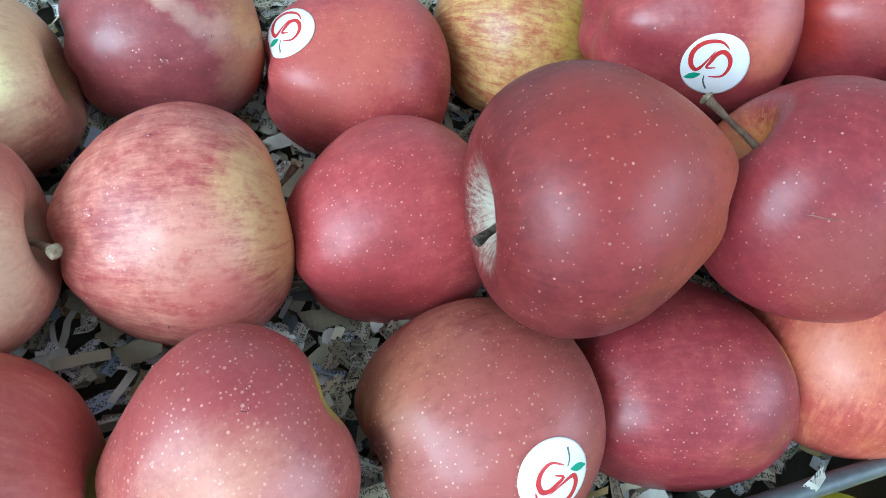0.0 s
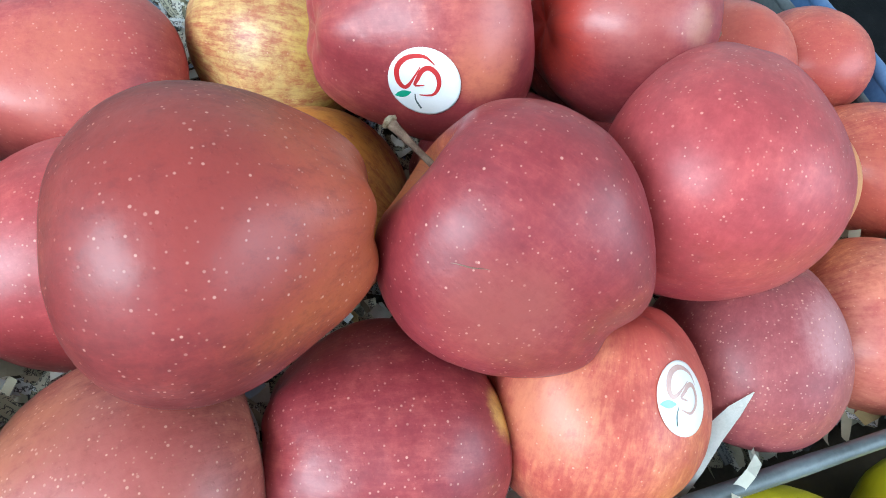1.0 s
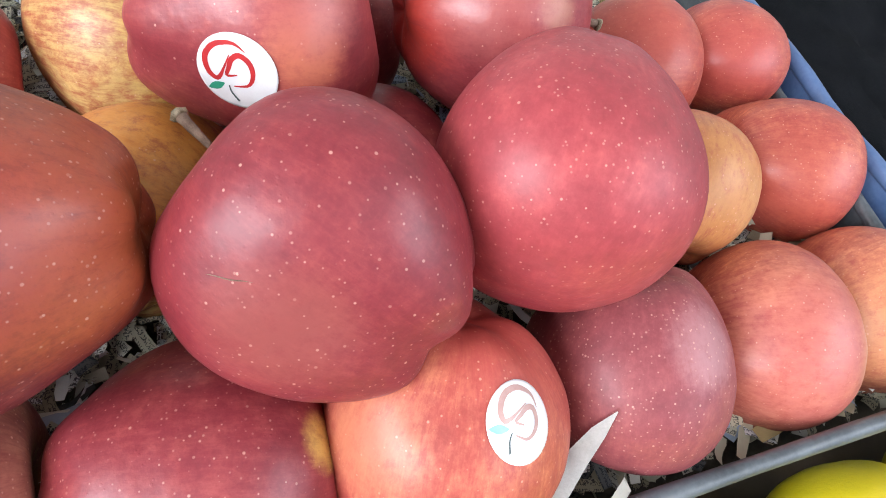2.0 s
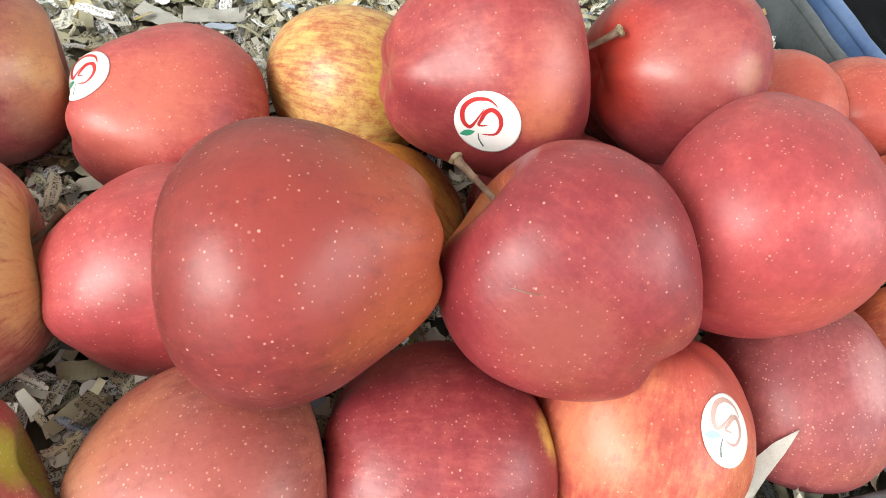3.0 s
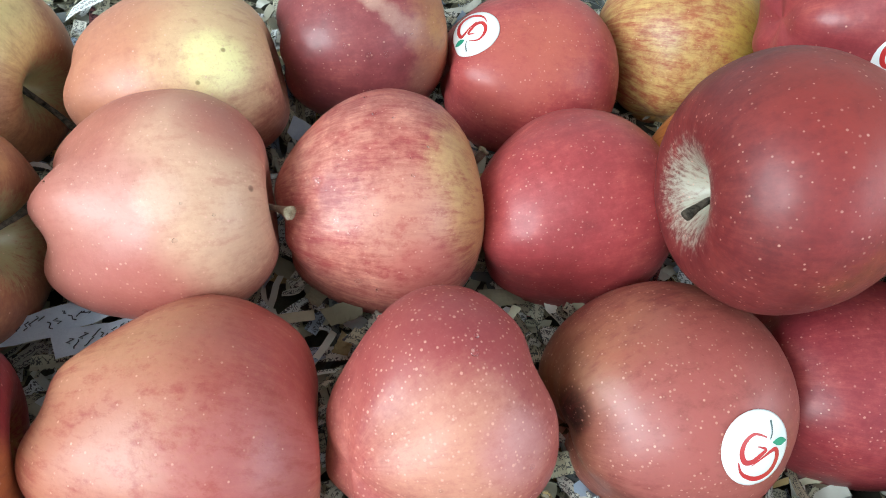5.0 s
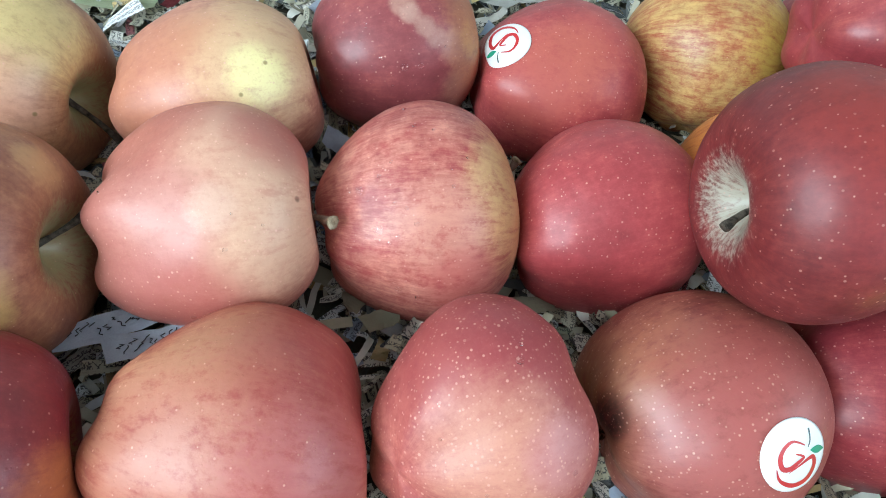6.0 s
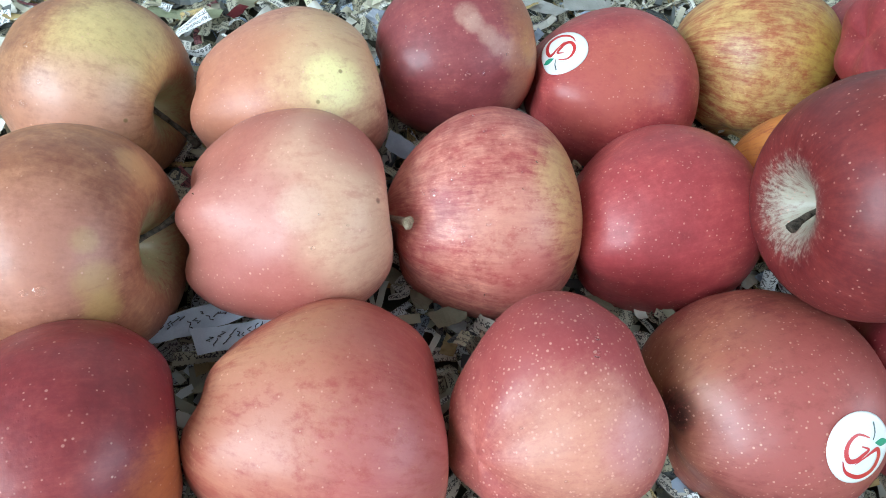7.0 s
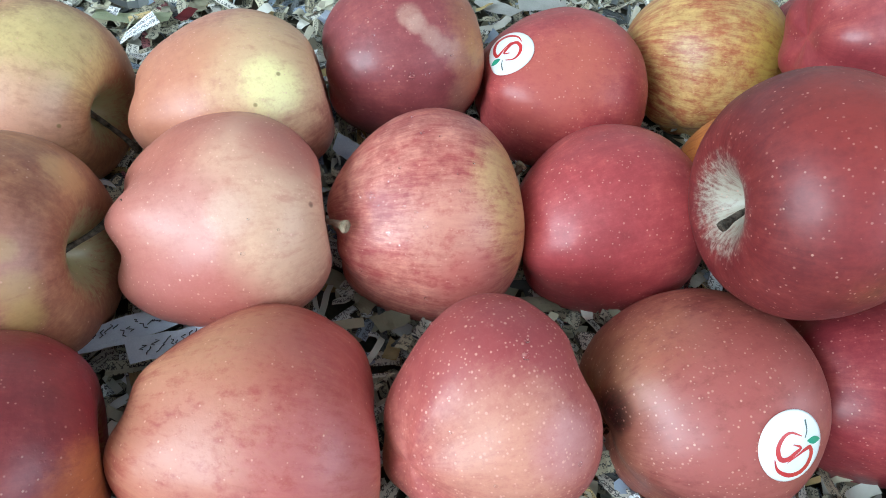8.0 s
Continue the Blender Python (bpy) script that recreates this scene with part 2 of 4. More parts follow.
# colour of the tray floor, and painted shade in the gaps of the paper
board_gap_shade = surface("tray_floor_gap_shade", (0.08, 0.075, 0.058), (0.14, 0.13, 0.10), 60, 0.85, 0.2, 0.4, 0.001)
# near black that paints the shade inside the blue crate
crate_inside_shade = surface("crate_inside_shade", (0.004, 0.005, 0.006), (0.008, 0.009, 0.011), 25, 0.8, 0.06, 0.5, 0.002)
lemon_skin = surface("yellow_skin", (0.84, 0.66, 0.02), (0.74, 0.60, 0.02), 40, 0.32, 0.5, 0.2, 0.0008)
wall_paint = surface("stall_wall", (0.74, 0.73, 0.71), (0.64, 0.63, 0.61), 1.5, 0.9, 0.2, 0.2, 0.003)
canvas = surface("stall_roof_canvas", (0.66, 0.66, 0.64), (0.58, 0.58, 0.56), 1.2, 0.9, 0.1, 0.2, 0.002)
earth = surface("street_ground", (0.30, 0.28, 0.25), (0.22, 0.21, 0.19), 0.7, 0.95, 0.2, 0.4, 0.01)
shine = canvas.node_tree.nodes.new("ShaderNodeBsdfTranslucent")
shine.inputs["Color"].default_value = (0.80, 0.84, 0.88, 1)
blend = canvas.node_tree.nodes.new("ShaderNodeMixShader")
blend.inputs[0].default_value = 0.35
canvas.node_tree.links.new(canvas.node_tree.nodes["Principled BSDF"].outputs[0], blend.inputs[1])
canvas.node_tree.links.new(shine.outputs[0], blend.inputs[2])
canvas.node_tree.links.new(blend.outputs[0], canvas.node_tree.nodes["Material Output"].inputs["Surface"])
cloth = surface("table_board", (0.10, 0.08, 0.06), (0.17, 0.13, 0.09), 8, 0.8, 0.3, 0.3, 0.001)


def newsprint():
    """Torn newsprint: grey, cream and some tinted scraps, with rows of print."""
    m, n, l, b = shader("newsprint", 0.85, 0.2)
    uv = n.new("ShaderNodeUVMap").outputs[0]
    sep = n.new("ShaderNodeSeparateXYZ")
    l.new(uv, sep.inputs[0])
    isl = n.new("ShaderNodeNewGeometry").outputs["Random Per Island"]
    obj = n.new("ShaderNodeObjectInfo").outputs["Random"]
    rnd = math_node(n, l, "FRACT", math_node(n, l, "ADD", math_node(n, l, "MULTIPLY", isl, 7.31), math_node(n, l, "MULTIPLY", obj, 5.77)))
    k = n.new("ShaderNodeValToRGB")
    k.color_ramp.interpolation = "CONSTANT"
    e = k.color_ramp.elements
    e[0].position, e[0].color = 0.0, (0.53, 0.51, 0.40, 1)
    e[1].position, e[1].color = 0.22, (0.72, 0.71, 0.64, 1)
    for p, c in ((0.45, (0.42, 0.40, 0.29)), (0.62, (0.58, 0.54, 0.40)), (0.74, (0.86, 0.88, 0.89)), (0.86, (0.12, 0.13, 0.13)), (0.92, (0.50, 0.38, 0.18)), (0.955, (0.38, 0.46, 0.58)), (0.992, (0.42, 0.16, 0.17))):
        s = e.new(p)
        s.color = (*c, 1)
    l.new(rnd, k.inputs[0])
    # rows of print, broken into words
    rows = math_node(n, l, "FRACT", math_node(n, l, "MULTIPLY", sep.outputs[1], 1 / 3.4))
    band = ramp(n, l, rows, 0.30, 0.38)
    vec = n.new("ShaderNodeCombineXYZ")
    l.new(math_node(n, l, "MULTIPLY", sep.outputs[0], 1.1), vec.inputs[0])
    l.new(math_node(n, l, "FLOOR", math_node(n, l, "MULTIPLY", sep.outputs[1], 1 / 3.4)), vec.inputs[1])
    l.new(math_node(n, l, "MULTIPLY", rnd, 40.0), vec.inputs[2])
    flat = n.new("ShaderNodeCombineXYZ")
    l.new(sep.outputs[0], flat.inputs[0])
    l.new(math_node(n, l, "MULTIPLY", sep.outputs[1], 0.8), flat.inputs[1])
    l.new(math_node(n, l, "MULTIPLY", rnd, 60.0), flat.inputs[2])
    line = math_node(n, l, "ABSOLUTE", math_node(n, l, "SUBTRACT", noise_node(n, l, flat.outputs[0], 0.85, 2, 0.5), 0.5))
    words = math_node(n, l, "SUBTRACT", 1.0, ramp(n, l, line, 0.03, 0.07))
    has = ramp(n, l, math_node(n, l, "FRACT", math_node(n, l, "MULTIPLY", rnd, 13.7)), 0.30, 0.34)
    ink = math_node(n, l, "MULTIPLY", math_node(n, l, "MULTIPLY", band, words), math_node(n, l, "MULTIPLY", has, 0.85))
    obj_at = n.new("ShaderNodeTexCoord").outputs["Object"]
    dirt = noise_node(n, l, obj_at, 90, 4, 0.6)
    paper = mix(n, l, math_node(n, l, "MULTIPLY", ramp(n, l, dirt, 0.45, 0.8), 0.25), k.outputs[0], (0.24, 0.22, 0.15))
    l.new(mix(n, l, ink, paper, (0.03, 0.034, 0.045)), b.inputs["Base Color"])
    bump(n, l, b, noise_node(n, l, obj_at, 700, 4, 0.6), 0.3, 0.0005)
    return m


paper = newsprint()

# ---- the unseen stall around: floor, roof, back wall, a wall stub behind, open sides ----
street = tagged(part("ground", block((-60, -60, -0.95), (60, 60, -0.9)), earth, None, smooth=False), "grey dusty street ground under the stall", "ground", kind="structure")
# roof and walls stand out of view, added to shape daylight and highlights
roof = tagged(part("ceiling", block((-1.7, -1.5, 1.5), (1.7, 1.3, 1.53)), canvas, None, smooth=False), "unseen thin white canvas roof, added to block and spread daylight", "ceiling", kind="structure")
walls = (("wall_north", (-1.7, 1.3, -0.9), (1.7, 1.4, 1.53)), ("wall_west", (-1.8, -0.25, -0.9), (-1.7, 1.4, 1.53)), ("wall_east", (1.7, 0.1, -0.9), (1.8, 1.4, 1.53)), ("wall_south", (-0.55, -1.6, -0.9), (0.9, -1.5, 1.53)))
for name, lo, hi in walls:
    tagged(part(name, block(lo, hi), wall_paint, None, smooth=False), "plain grey unseen wall, added to bound the daylight", "wall", kind="structure")
table = tagged(part("stall_table", block((-1.1, -0.75, -0.075), (1.1, 1.1, -0.045), 0.004), cloth, None, smooth=False), "dark brown wooden stall table under the crates", "table")
for lx in (-1.05, 1.0):
    for ly in (-0.7, 1.03):
        part("leg", block((lx, ly, -0.9), (lx + 0.05, ly + 0.05, -0.075), 0.003), cloth, table, smooth=False)

# ---- the crate with the apples: corner, run of its front edge, run of its side ----
CORNER, YAWN = Vector((0.379, -0.004, 0)), 16.3
LONG, DEEP, WALL, RIM = 0.86, 0.48, 0.004, 0.036
crate_at = pose(CORNER.x, CORNER.y, 0, 0, 0, YAWN)
tray = tagged(new("fruit_crate"), "shallow dark grey plastic fruit crate full of apples", "crate")
tray.matrix_world = crate_at


def crate(parent, long, deep, wall, low, rim, shell, bed, lip):
    part("base", block((-long, 0, low), (0, deep, low + 0.004)), bed, parent, smooth=False)
    for name, lo, hi in (("front_wall", (-long, 0, low + 0.004), (0, wall, rim)), ("back_wall", (-long, deep - wall, low + 0.004), (0, deep, rim)),
                         ("side_wall", (-wall, wall, low + 0.004), (0, deep - wall, rim)), ("side_wall", (-long, wall, low + 0.004), (-long + wall, deep - wall, rim))):
        part(name, block(lo, hi, 0.0008), shell, parent, smooth=False)
    # the rolled lip
    r = lip
    for name, a, b in (("front_rim", (-long, 0.002, rim), (0, 0.002, rim)), ("back_rim", (-long, deep - 0.002, rim), (0, deep - 0.002, rim)),
                       ("side_rim", (-0.002, r, rim), (-0.002, deep - r, rim)), ("side_rim", (-long + 0.002, r, rim), (-long + 0.002, deep - r, rim))):
        pts = [Vector(a).lerp(Vector(b), i / 24) + Vector((0, 0, 0.0012 * math.sin(i * 1.3))) for i in range(25)]
        part(name, tube(pts, [r * (1 + 0.06 * math.sin(i * 2.1)) for i in range(25)], 12), shell, parent)


crate(tray, LONG, DEEP, WALL, -0.045, RIM, crate_dark, board_gap_shade, 0.0036)


# ---- apples ----
def skin_radius(d, a, e, t, q, lobe=0.03, phase=0.0, ds=0.30, ws=0.32, dc=0.16, wc=0.33, lump=None):
    """How far the skin lies from the core along d, a unit vector with z to the stem."""
    c = d.z
    s2 = max(0.0, 1 - c * c)
    ph, th = math.atan2(d.y, d.x), math.acos(max(-1, min(1, c)))
    r = 1 + e * (1.5 * c * c - 0.5) + t * 2.6 * c * s2 + q[0] * s2 * math.cos(2 * ph) + q[1] * s2 * math.sin(2 * ph)
    if lump:
        x, y, k = d.x, d.y, lump
        r += k[0] * x * c + k[1] * y * c + (k[2] * x + k[3] * y) * (5 * c * c - 1) + k[4] * c * (x * x - y * y) + k[5] * x * y * c + k[6] * (x ** 3 - 3 * x * y * y) + k[7] * (3 * x * x * y - y ** 3)
    r *= 1 - ds * math.exp(-(th / ws) ** 2) - dc * math.exp(-((math.pi - th) / wc) ** 2)
    low = max(0.0, min(1.0, (0.1 - c) / 1.1))
    r *= 1 + lobe * low * min(2 * math.sqrt(s2), 1) * math.cos(5 * ph + phase)
    return a * r


apple_count = 0
STICKER = 0.0123


def apple(label, at, stem_way, a, e, t, q, kind, amount, patches, sticker=None, tip=None, lobe=0.03, phase=0.0, deep=0.30, eye=0.16, hollow=((0.30, 0.17, 0.07), 20), dry_eye=False, cut=True, lump=None, scar=None, drops=(), dents=(), grain=None, wet=0):
    global apple_count
    apple_count += 1
    seed = apple_count * 1.37
    z = Vector(stem_way).normalized()
    x = (Vector((0, 0, 1)) if abs(z.z) < 0.9 else Vector((0, 1, 0))).cross(z).normalized()
    m = Matrix((x, z.cross(x), z)).transposed().to_4x4()
    m.translation = at
    # the way in which the streaks run, where it leaves the axis of the form
    turn = (0, 0, 0) if grain is None else (m.to_3x3().transposed() @ Vector(grain)).rotation_difference(Vector((0, 0, 1))).to_euler()

    def skin(d, lift=0.0):
        k = 1 + 0.007 * noise.noise(d * 2.2 + Vector((seed, 0, 0))) + 0.0045 * noise.noise(d * 4.5 + Vector((0, seed, 0)))
        for where, depth, wide in dents:
            k *= 1 - depth * math.exp(-(d.angle(Vector(where)) / wide) ** 2)
        return d * (skin_radius(d, a, e, t, q, lobe, phase, deep, 0.32, eye, 0.33, lump) * k + lift)

    bm = bmesh.new()
    rings, cols = 52, 72
    grid = []
    for i in range(1, rings):
        th = math.pi * i / rings
        grid.append([bm.verts.new(skin(Vector((math.sin(th) * math.cos(p), math.sin(th) * math.sin(p), math.cos(th))))) for p in (math.tau * j / cols for j in range(cols))])
    top, low = bm.verts.new(skin(Vector((0, 0, 1)))), bm.verts.new(skin(Vector((0, 0, -1))))
    for j in range(cols):
        k = (j + 1) % cols
        bm.faces.new((top, grid[0][j], grid[0][k]))
        bm.faces.new((low, grid[-1][k], grid[-1][j]))
        for g0, g1 in zip(grid, grid[1:]):
            bm.faces.new((g0[j], g1[j], g1[k], g0[k]))
    ob = part("apple", bm, apple_skin(kind, amount, patches, seed, hollow, turn), None)
    ob.matrix_world = m
    tagged(ob, label, "apple", "apples in the crate")
    if tip:
        root = skin(Vector((0, 0, 1))) - Vector((0, 0, 0.002))
        end = Vector(tip)
        mid = root.lerp(end, 0.5) + Vector((0, 0, 0.12 * (end - root).length))
        pts = [root.lerp(mid, u).lerp(mid.lerp(end, u), u) for u in [i / 9 for i in range(10)]]
        woody = tube(pts, [0.0017, 0.0014, 0.0012, 0.0011, 0.0011, 0.0011, 0.0012, 0.0014, 0.0016, 0.0019], 11)
        for v in woody.verts:
            v.co += noise.noise_vector(v.co * 700 + Vector((seed, 0, 0))) * 0.00032
        part("stem", woody, wood_stem if cut else dark_stem, ob, "brown woody stem" if cut else "dark brown woody stem")
        d = (pts[-1] - pts[-2]).normalized()
        if cut:
            knob = tube([pts[-1] - d * 0.0004, pts[-1] + d * 0.0005, pts[-1] + d * 0.0012, pts[-1] + d * 0.0016, pts[-1] + d * 0.0012], [0.0021, 0.0026, 0.0024, 0.0015, 0.0006], 11)
            for v in knob.verts:
                v.co += noise.noise_vector(v.co * 900 + Vector((0, seed, 0))) * 0.0006
            part("stem_end", knob, pale_stem, ob, "pale broken stem end")
    if dry_eye:
        bm = bmesh.new()
        foot = skin(Vector((0, 0, -1)))
        for i in range(5):
            f = i * math.tau / 5 + seed
            o, s = Vector((math.cos(f), math.sin(f), 0)), Vector((-math.sin(f), math.cos(f), 0))
            rows = [(0.0005, 0.0012, 0.0002), (0.0022, 0.0014, -0.0012), (0.0034, 0.0006, -0.0030), (0.0036, 0.0001, -0.0042)]
            vs = [[bm.verts.new(foot + (o * r + s * w * k + Vector((0, 0, h))) * 0.75 + Vector((0, 0, 0.0008))) for k in (-1, 1)] for r, w, h in rows]
            for v0, v1 in zip(vs, vs[1:]):
                bm.faces.new((v0[0], v0[1], v1[1], v1[0]))
        bmesh.ops.solidify(bm, geom=bm.faces[:], thickness=0.0003)
        part("calyx", bm, sepal, ob, "dry brown eye")
    if sticker:
        put_sticker(ob, skin, Vector(sticker[0]).normalized(), Vector(sticker[1]), *((faded_red, faded_green) if len(sticker) > 2 else (sticker_red, sticker_green)))
    if scar:
        p0, p1 = Vector(scar[0]), Vector(scar[1])
        line = [skin((p0.lerp(p1, i / 10) + Vector((0, 0, 0.006 * math.sin(i * 0.9)))).normalized(), -0.00005) for i in range(11)]
        part("scar", tube(line, [0.00005 + 0.00016 * math.sin(math.pi * i / 10) for i in range(11)], 6), wood_stem, ob, "thin brown scar in the skin")
    rain = random.Random(apple_count)
    up = m.to_3x3().transposed() @ Vector((-0.1, -0.35, 1)).normalized()
    spread = [((up + Vector([rain.gauss(0, 0.5) for _ in range(3)])).normalized(), rain.uniform(0.0005, 0.0010)) for _ in range(wet)]
    for d, r in [*drops, *spread]:
        d = Vector(d).normalized()
        bm = bmesh.new()
        bmesh.ops.create_uvsphere(bm, u_segments=12, v_segments=8, radius=r)
        turn = d.to_track_quat("Z", "Y").to_matrix()
        for v in bm.verts:
            v.co = turn @ Vector((v.co.x, v.co.y * 1.15, max(v.co.z, -0.3 * r) * 0.55)) + skin(d)
        part("water_drop", bm, water, ob, "clear water drop").visible_shadow = False
    return ob


def put_sticker(ob, skin, d, up, red, green):
    """A round label bent over the skin, with a red swirl, a green leaf and a thin stalk."""
    v = (up - d * up.dot(d)).normalized()
    u = v.cross(d).normalized()
    size = skin(d).length

    def on(px, py, lift):
        w = (d * size + u * px + v * py).normalized()
        return skin(w, lift)

    def sheet(name, cells, lift, thick, material, parent, label):
        bm = bmesh.new()
        made = {}
        for face in cells:
            vs = []
            for p in face:
                key = (round(p[0], 6), round(p[1], 6))
                if key not in made:
                    made[key] = bm.verts.new(on(p[0], p[1], lift))
                if made[key] not in vs:
                    vs.append(made[key])
            if len(vs) > 2:
                bm.faces.new(vs)
        bmesh.ops.recalc_face_normals(bm, faces=bm.faces[:])
        if thick:
            bmesh.ops.solidify(bm, geom=bm.faces[:], thickness=-thick)
        return part(name, bm, material, parent, label)

    def disc(r):
        n = 40
        cells = []
        radii = [0, 0.25, 0.5, 0.75, 0.94, 1.0]
        for a, b in zip(radii, radii[1:]):
            for i in range(n):
                p, s = i * math.tau / n, (i + 1) * math.tau / n
                cells.append([(r * k * math.cos(f), r * k * math.sin(f)) for k, f in ((a, p), (b, p), (b, s), (a, s))])
        return cells

    def stroke(pts, widths):
        left, right = [], []
        for i, p in enumerate(pts):
            a, b = pts[max(i - 1, 0)], pts[min(i + 1, len(pts) - 1)]
            tx, ty = b[0] - a[0], b[1] - a[1]
            k = math.hypot(tx, ty)
            nx, ny = -ty / k * widths[i] / 2, tx / k * widths[i] / 2
            left.append((p[0] + nx, p[1] + ny))
            right.append((p[0] - nx, p[1] - ny))
        return [[left[i], right[i], right[i + 1], left[i + 1]] for i in range(len(pts) - 1)]

    s = STICKER
    base = sheet("sticker", disc(s), 0.00030, 0.00020, sticker_white, ob, "white round paper sticker")

    def curve(points, n=28):
        """A smooth line through the points."""
        p = [Vector(q) for q in (points[0], *points, points[-1])]
        line = []
        for i in range(n + 1):
            f = i / n * (len(points) - 1)
            k = min(int(f), len(points) - 2)
            f -= k
            a, b, c, e = p[k:k + 4]
            line.append(0.5 * (2 * b + (c - a) * f + (2 * a - 5 * b + 4 * c - e) * f * f + (3 * b - a - 3 * c + e) * f ** 3) * s)
        return [(q.x, q.y) for q in line]

    big = [(0.30, 0.53), (0.10, 0.70), (-0.13, 0.74), (-0.45, 0.66), (-0.68, 0.43), (-0.74, 0.18), (-0.66, -0.10), (-0.48, -0.23), (-0.36, -0.13), (-0.25, 0.08), (-0.08, 0.44)]
    sheet("swirl", stroke(curve(big), [s * (0.02 + 0.14 * math.sin(math.pi * (i / 28) ** 0.9)) for i in range(29)]), 0.00058, 0, red, base, "red swirl mark")
    small = [(0.06, -0.05), (-0.19, -0.10), (-0.13, 0.10), (-0.03, 0.34), (0.16, 0.44), (0.37, 0.28), (0.43, 0.0), (0.30, -0.28), (-0.05, -0.36)]
    sheet("swirl", stroke(curve(small), [s * (0.03 + 0.11 * math.sin(math.pi * i / 28)) for i in range(29)]), 0.00061, 0, red, base, "red swirl mark")
    leaf = [(s * (-0.28 - 0.46 * i / 10), s * (-0.33 - 0.25 * i / 10)) for i in range(11)]
    sheet("leaf", stroke(leaf, [s * (0.02 + 0.19 * math.sin(math.pi * i / 10)) for i in range(11)]), 0.00058, 0, green, base, "green leaf mark")
    stalk = curve([(-0.17, -0.36), (-0.13, -0.56), (0.03, -0.79)], 10)
    sheet("stalk", stroke(stalk, [(0.03 + 0.03 * i / 10) * s for i in range(11)]), 0.00058, 0, sticker_grey, base, "dark thin stalk mark")


apple("blushed tan and red apple on shredded paper", (-0.1879, -0.1034, 0.0336), (0.99, 0.052, -0.133), 0.0441, 0.088, 0.041, (0.02, -0.034), "blush", 0.30,
      [((-0.23, 0.82, -0.52), 26, (0.63, 0.36, 0.20)), ((0.41, 0.89, -0.2), 22, (0.52, 0.26, 0.14)), ((-0.36, 0.93, -0.05), 16, (0.56, 0.3, 0.2)), ((-0.44, 0.8, -0.41), 30, (0.46, 0.15, 0.11)), ((0.34, 0.72, 0.6), 37, (0.38, 0.07, 0.07)), ((-0.46, 0.74, 0.49), 24, (0.44, 0.12, 0.12))], deep=0.38, lump=(-0.037, 0.002, -0.056, -0.025, 0.01, -0.015, -0.008, 0.004), hollow=((0.4, 0.36, 0.1), 26), dents=[((0.638, 0.423, 0.643), -0.055, 0.24), ((0.15, 0.55, 0.82), 0.03, 0.22)])
apple("freckled salmon red apple with a green hollow", (-0.1082, -0.0875, 0.041), (0.731, 0.646, -0.221), 0.0374, 0.036, 0.035, (-0.012, 0.051), "freckled", 0.25,
      [((0.45, 0.89, 0.06), 44, (0.29, 0.04, 0.05)), ((-0.53, 0.64, -0.56), 30, (0.6, 0.29, 0.2)), ((-0.07, 0.55, 0.83), 13, (0.40, 0.43, 0.05)), ((-0.71, 0.7, -0.07), 14, (0.5, 0.2, 0.2))], deep=0.38, lump=(0.015, -0.009, 0.022, -0.072, 0.042, 0.005, -0.032, 0.048), dents=[((-0.11, 0.6, 0.79), 0.1, 0.24), ((0.05, 0.88, 0.45), -0.07, 0.27), ((-0.587, 0.691, 0.422), -0.03, 0.25)], hollow=((0.38, 0.38, 0.06), 27), eye=0.06, wet=5, drops=[((0.03, 1, -0.06), 0.0015), ((0.13, 0.99, 0.03), 0.001)])
apple("brownish red apple with a sooty end", (-0.03, -0.067, 0.0292), (0.918, 0.391, 0.064), 0.0433, -0.013, 0.040, (-0, -0.012), "brown", 0.30,
      [((0.24, 0.3, -0.92), 30, (0.3, 0.12, 0.07)), ((0.17, 0.87, -0.47), 22, (0.42, 0.19, 0.12)), ((-0.49, 0.77, -0.4), 26, (0.4, 0.13, 0.12)), ((-0.02, 0.37, -0.93), 7, (0.02, 0.01, 0.01)), ((0.03, 0.44, -0.9), 8, (0.02, 0.01, 0.01)), ((0.42, 0.81, -0.41), 16, (0.42, 0.14, 0.08)), ((-0.1, 1, -0.02), 30, (0.34, 0.078, 0.068)), ((-0.65, 0.74, 0.14), 36, (0.36, 0.088, 0.078))], sticker=((-0.654, 0.745, 0.136), (-0.754, 0.656, 0.009)), lump=(-0.011, 0.004, 0.018, 0.025, -0.029, -0.005, 0.026, 0.012), dry_eye=True, drops=[])
apple("deep pink red speckled apple", (0.0453, -0.0476, 0.0281), (0.993, 0.109, -0.054), 0.0427, 0.026, 0.043, (-0.015, -0.017), "rose", 0.10,
      [((-0.01, 0.63, 0.78), 8, (0.85, 0.60, 0.15))], lump=(-0.001, 0.003, -0.036, 0.035, -0.003, -0.009, 0.028, 0.011))
apple("light orange pink apple bearing a round sticker", (0.1214, -0.0304, 0.0414), (-0.03, -0.652, -0.758), 0.0424, -0.011, 0.031, (-0.004, -0.003), "peach", 0.20,
      [((-0.64, 0.7, -0.2), 18, (0.58, 0.20, 0.11)), ((0.29, 0.37, -0.88), 24, (0.5, 0.08, 0.07))], sticker=((0.37, 0.794, -0.482), (0.444, 0.632, -0.635), "faded"), lump=(-0.002, 0.003, -0.022, 0.003, -0.005, -0.004, 0.009, -0.004))
apple("purplish red apple with a greyish bloom", (0.198, -0.0038, 0.0359), (0.111, -0.713, -0.692), 0.0406, 0.007, 0.035, (-0.008, 0), "plum", 0.10,
      [((0.2, 0.86, -0.47), 16, (0.42, 0.19, 0.20))], lump=(0.003, 0.004, 0.023, 0.008, -0.01, 0.001, 0.003, -0.014))
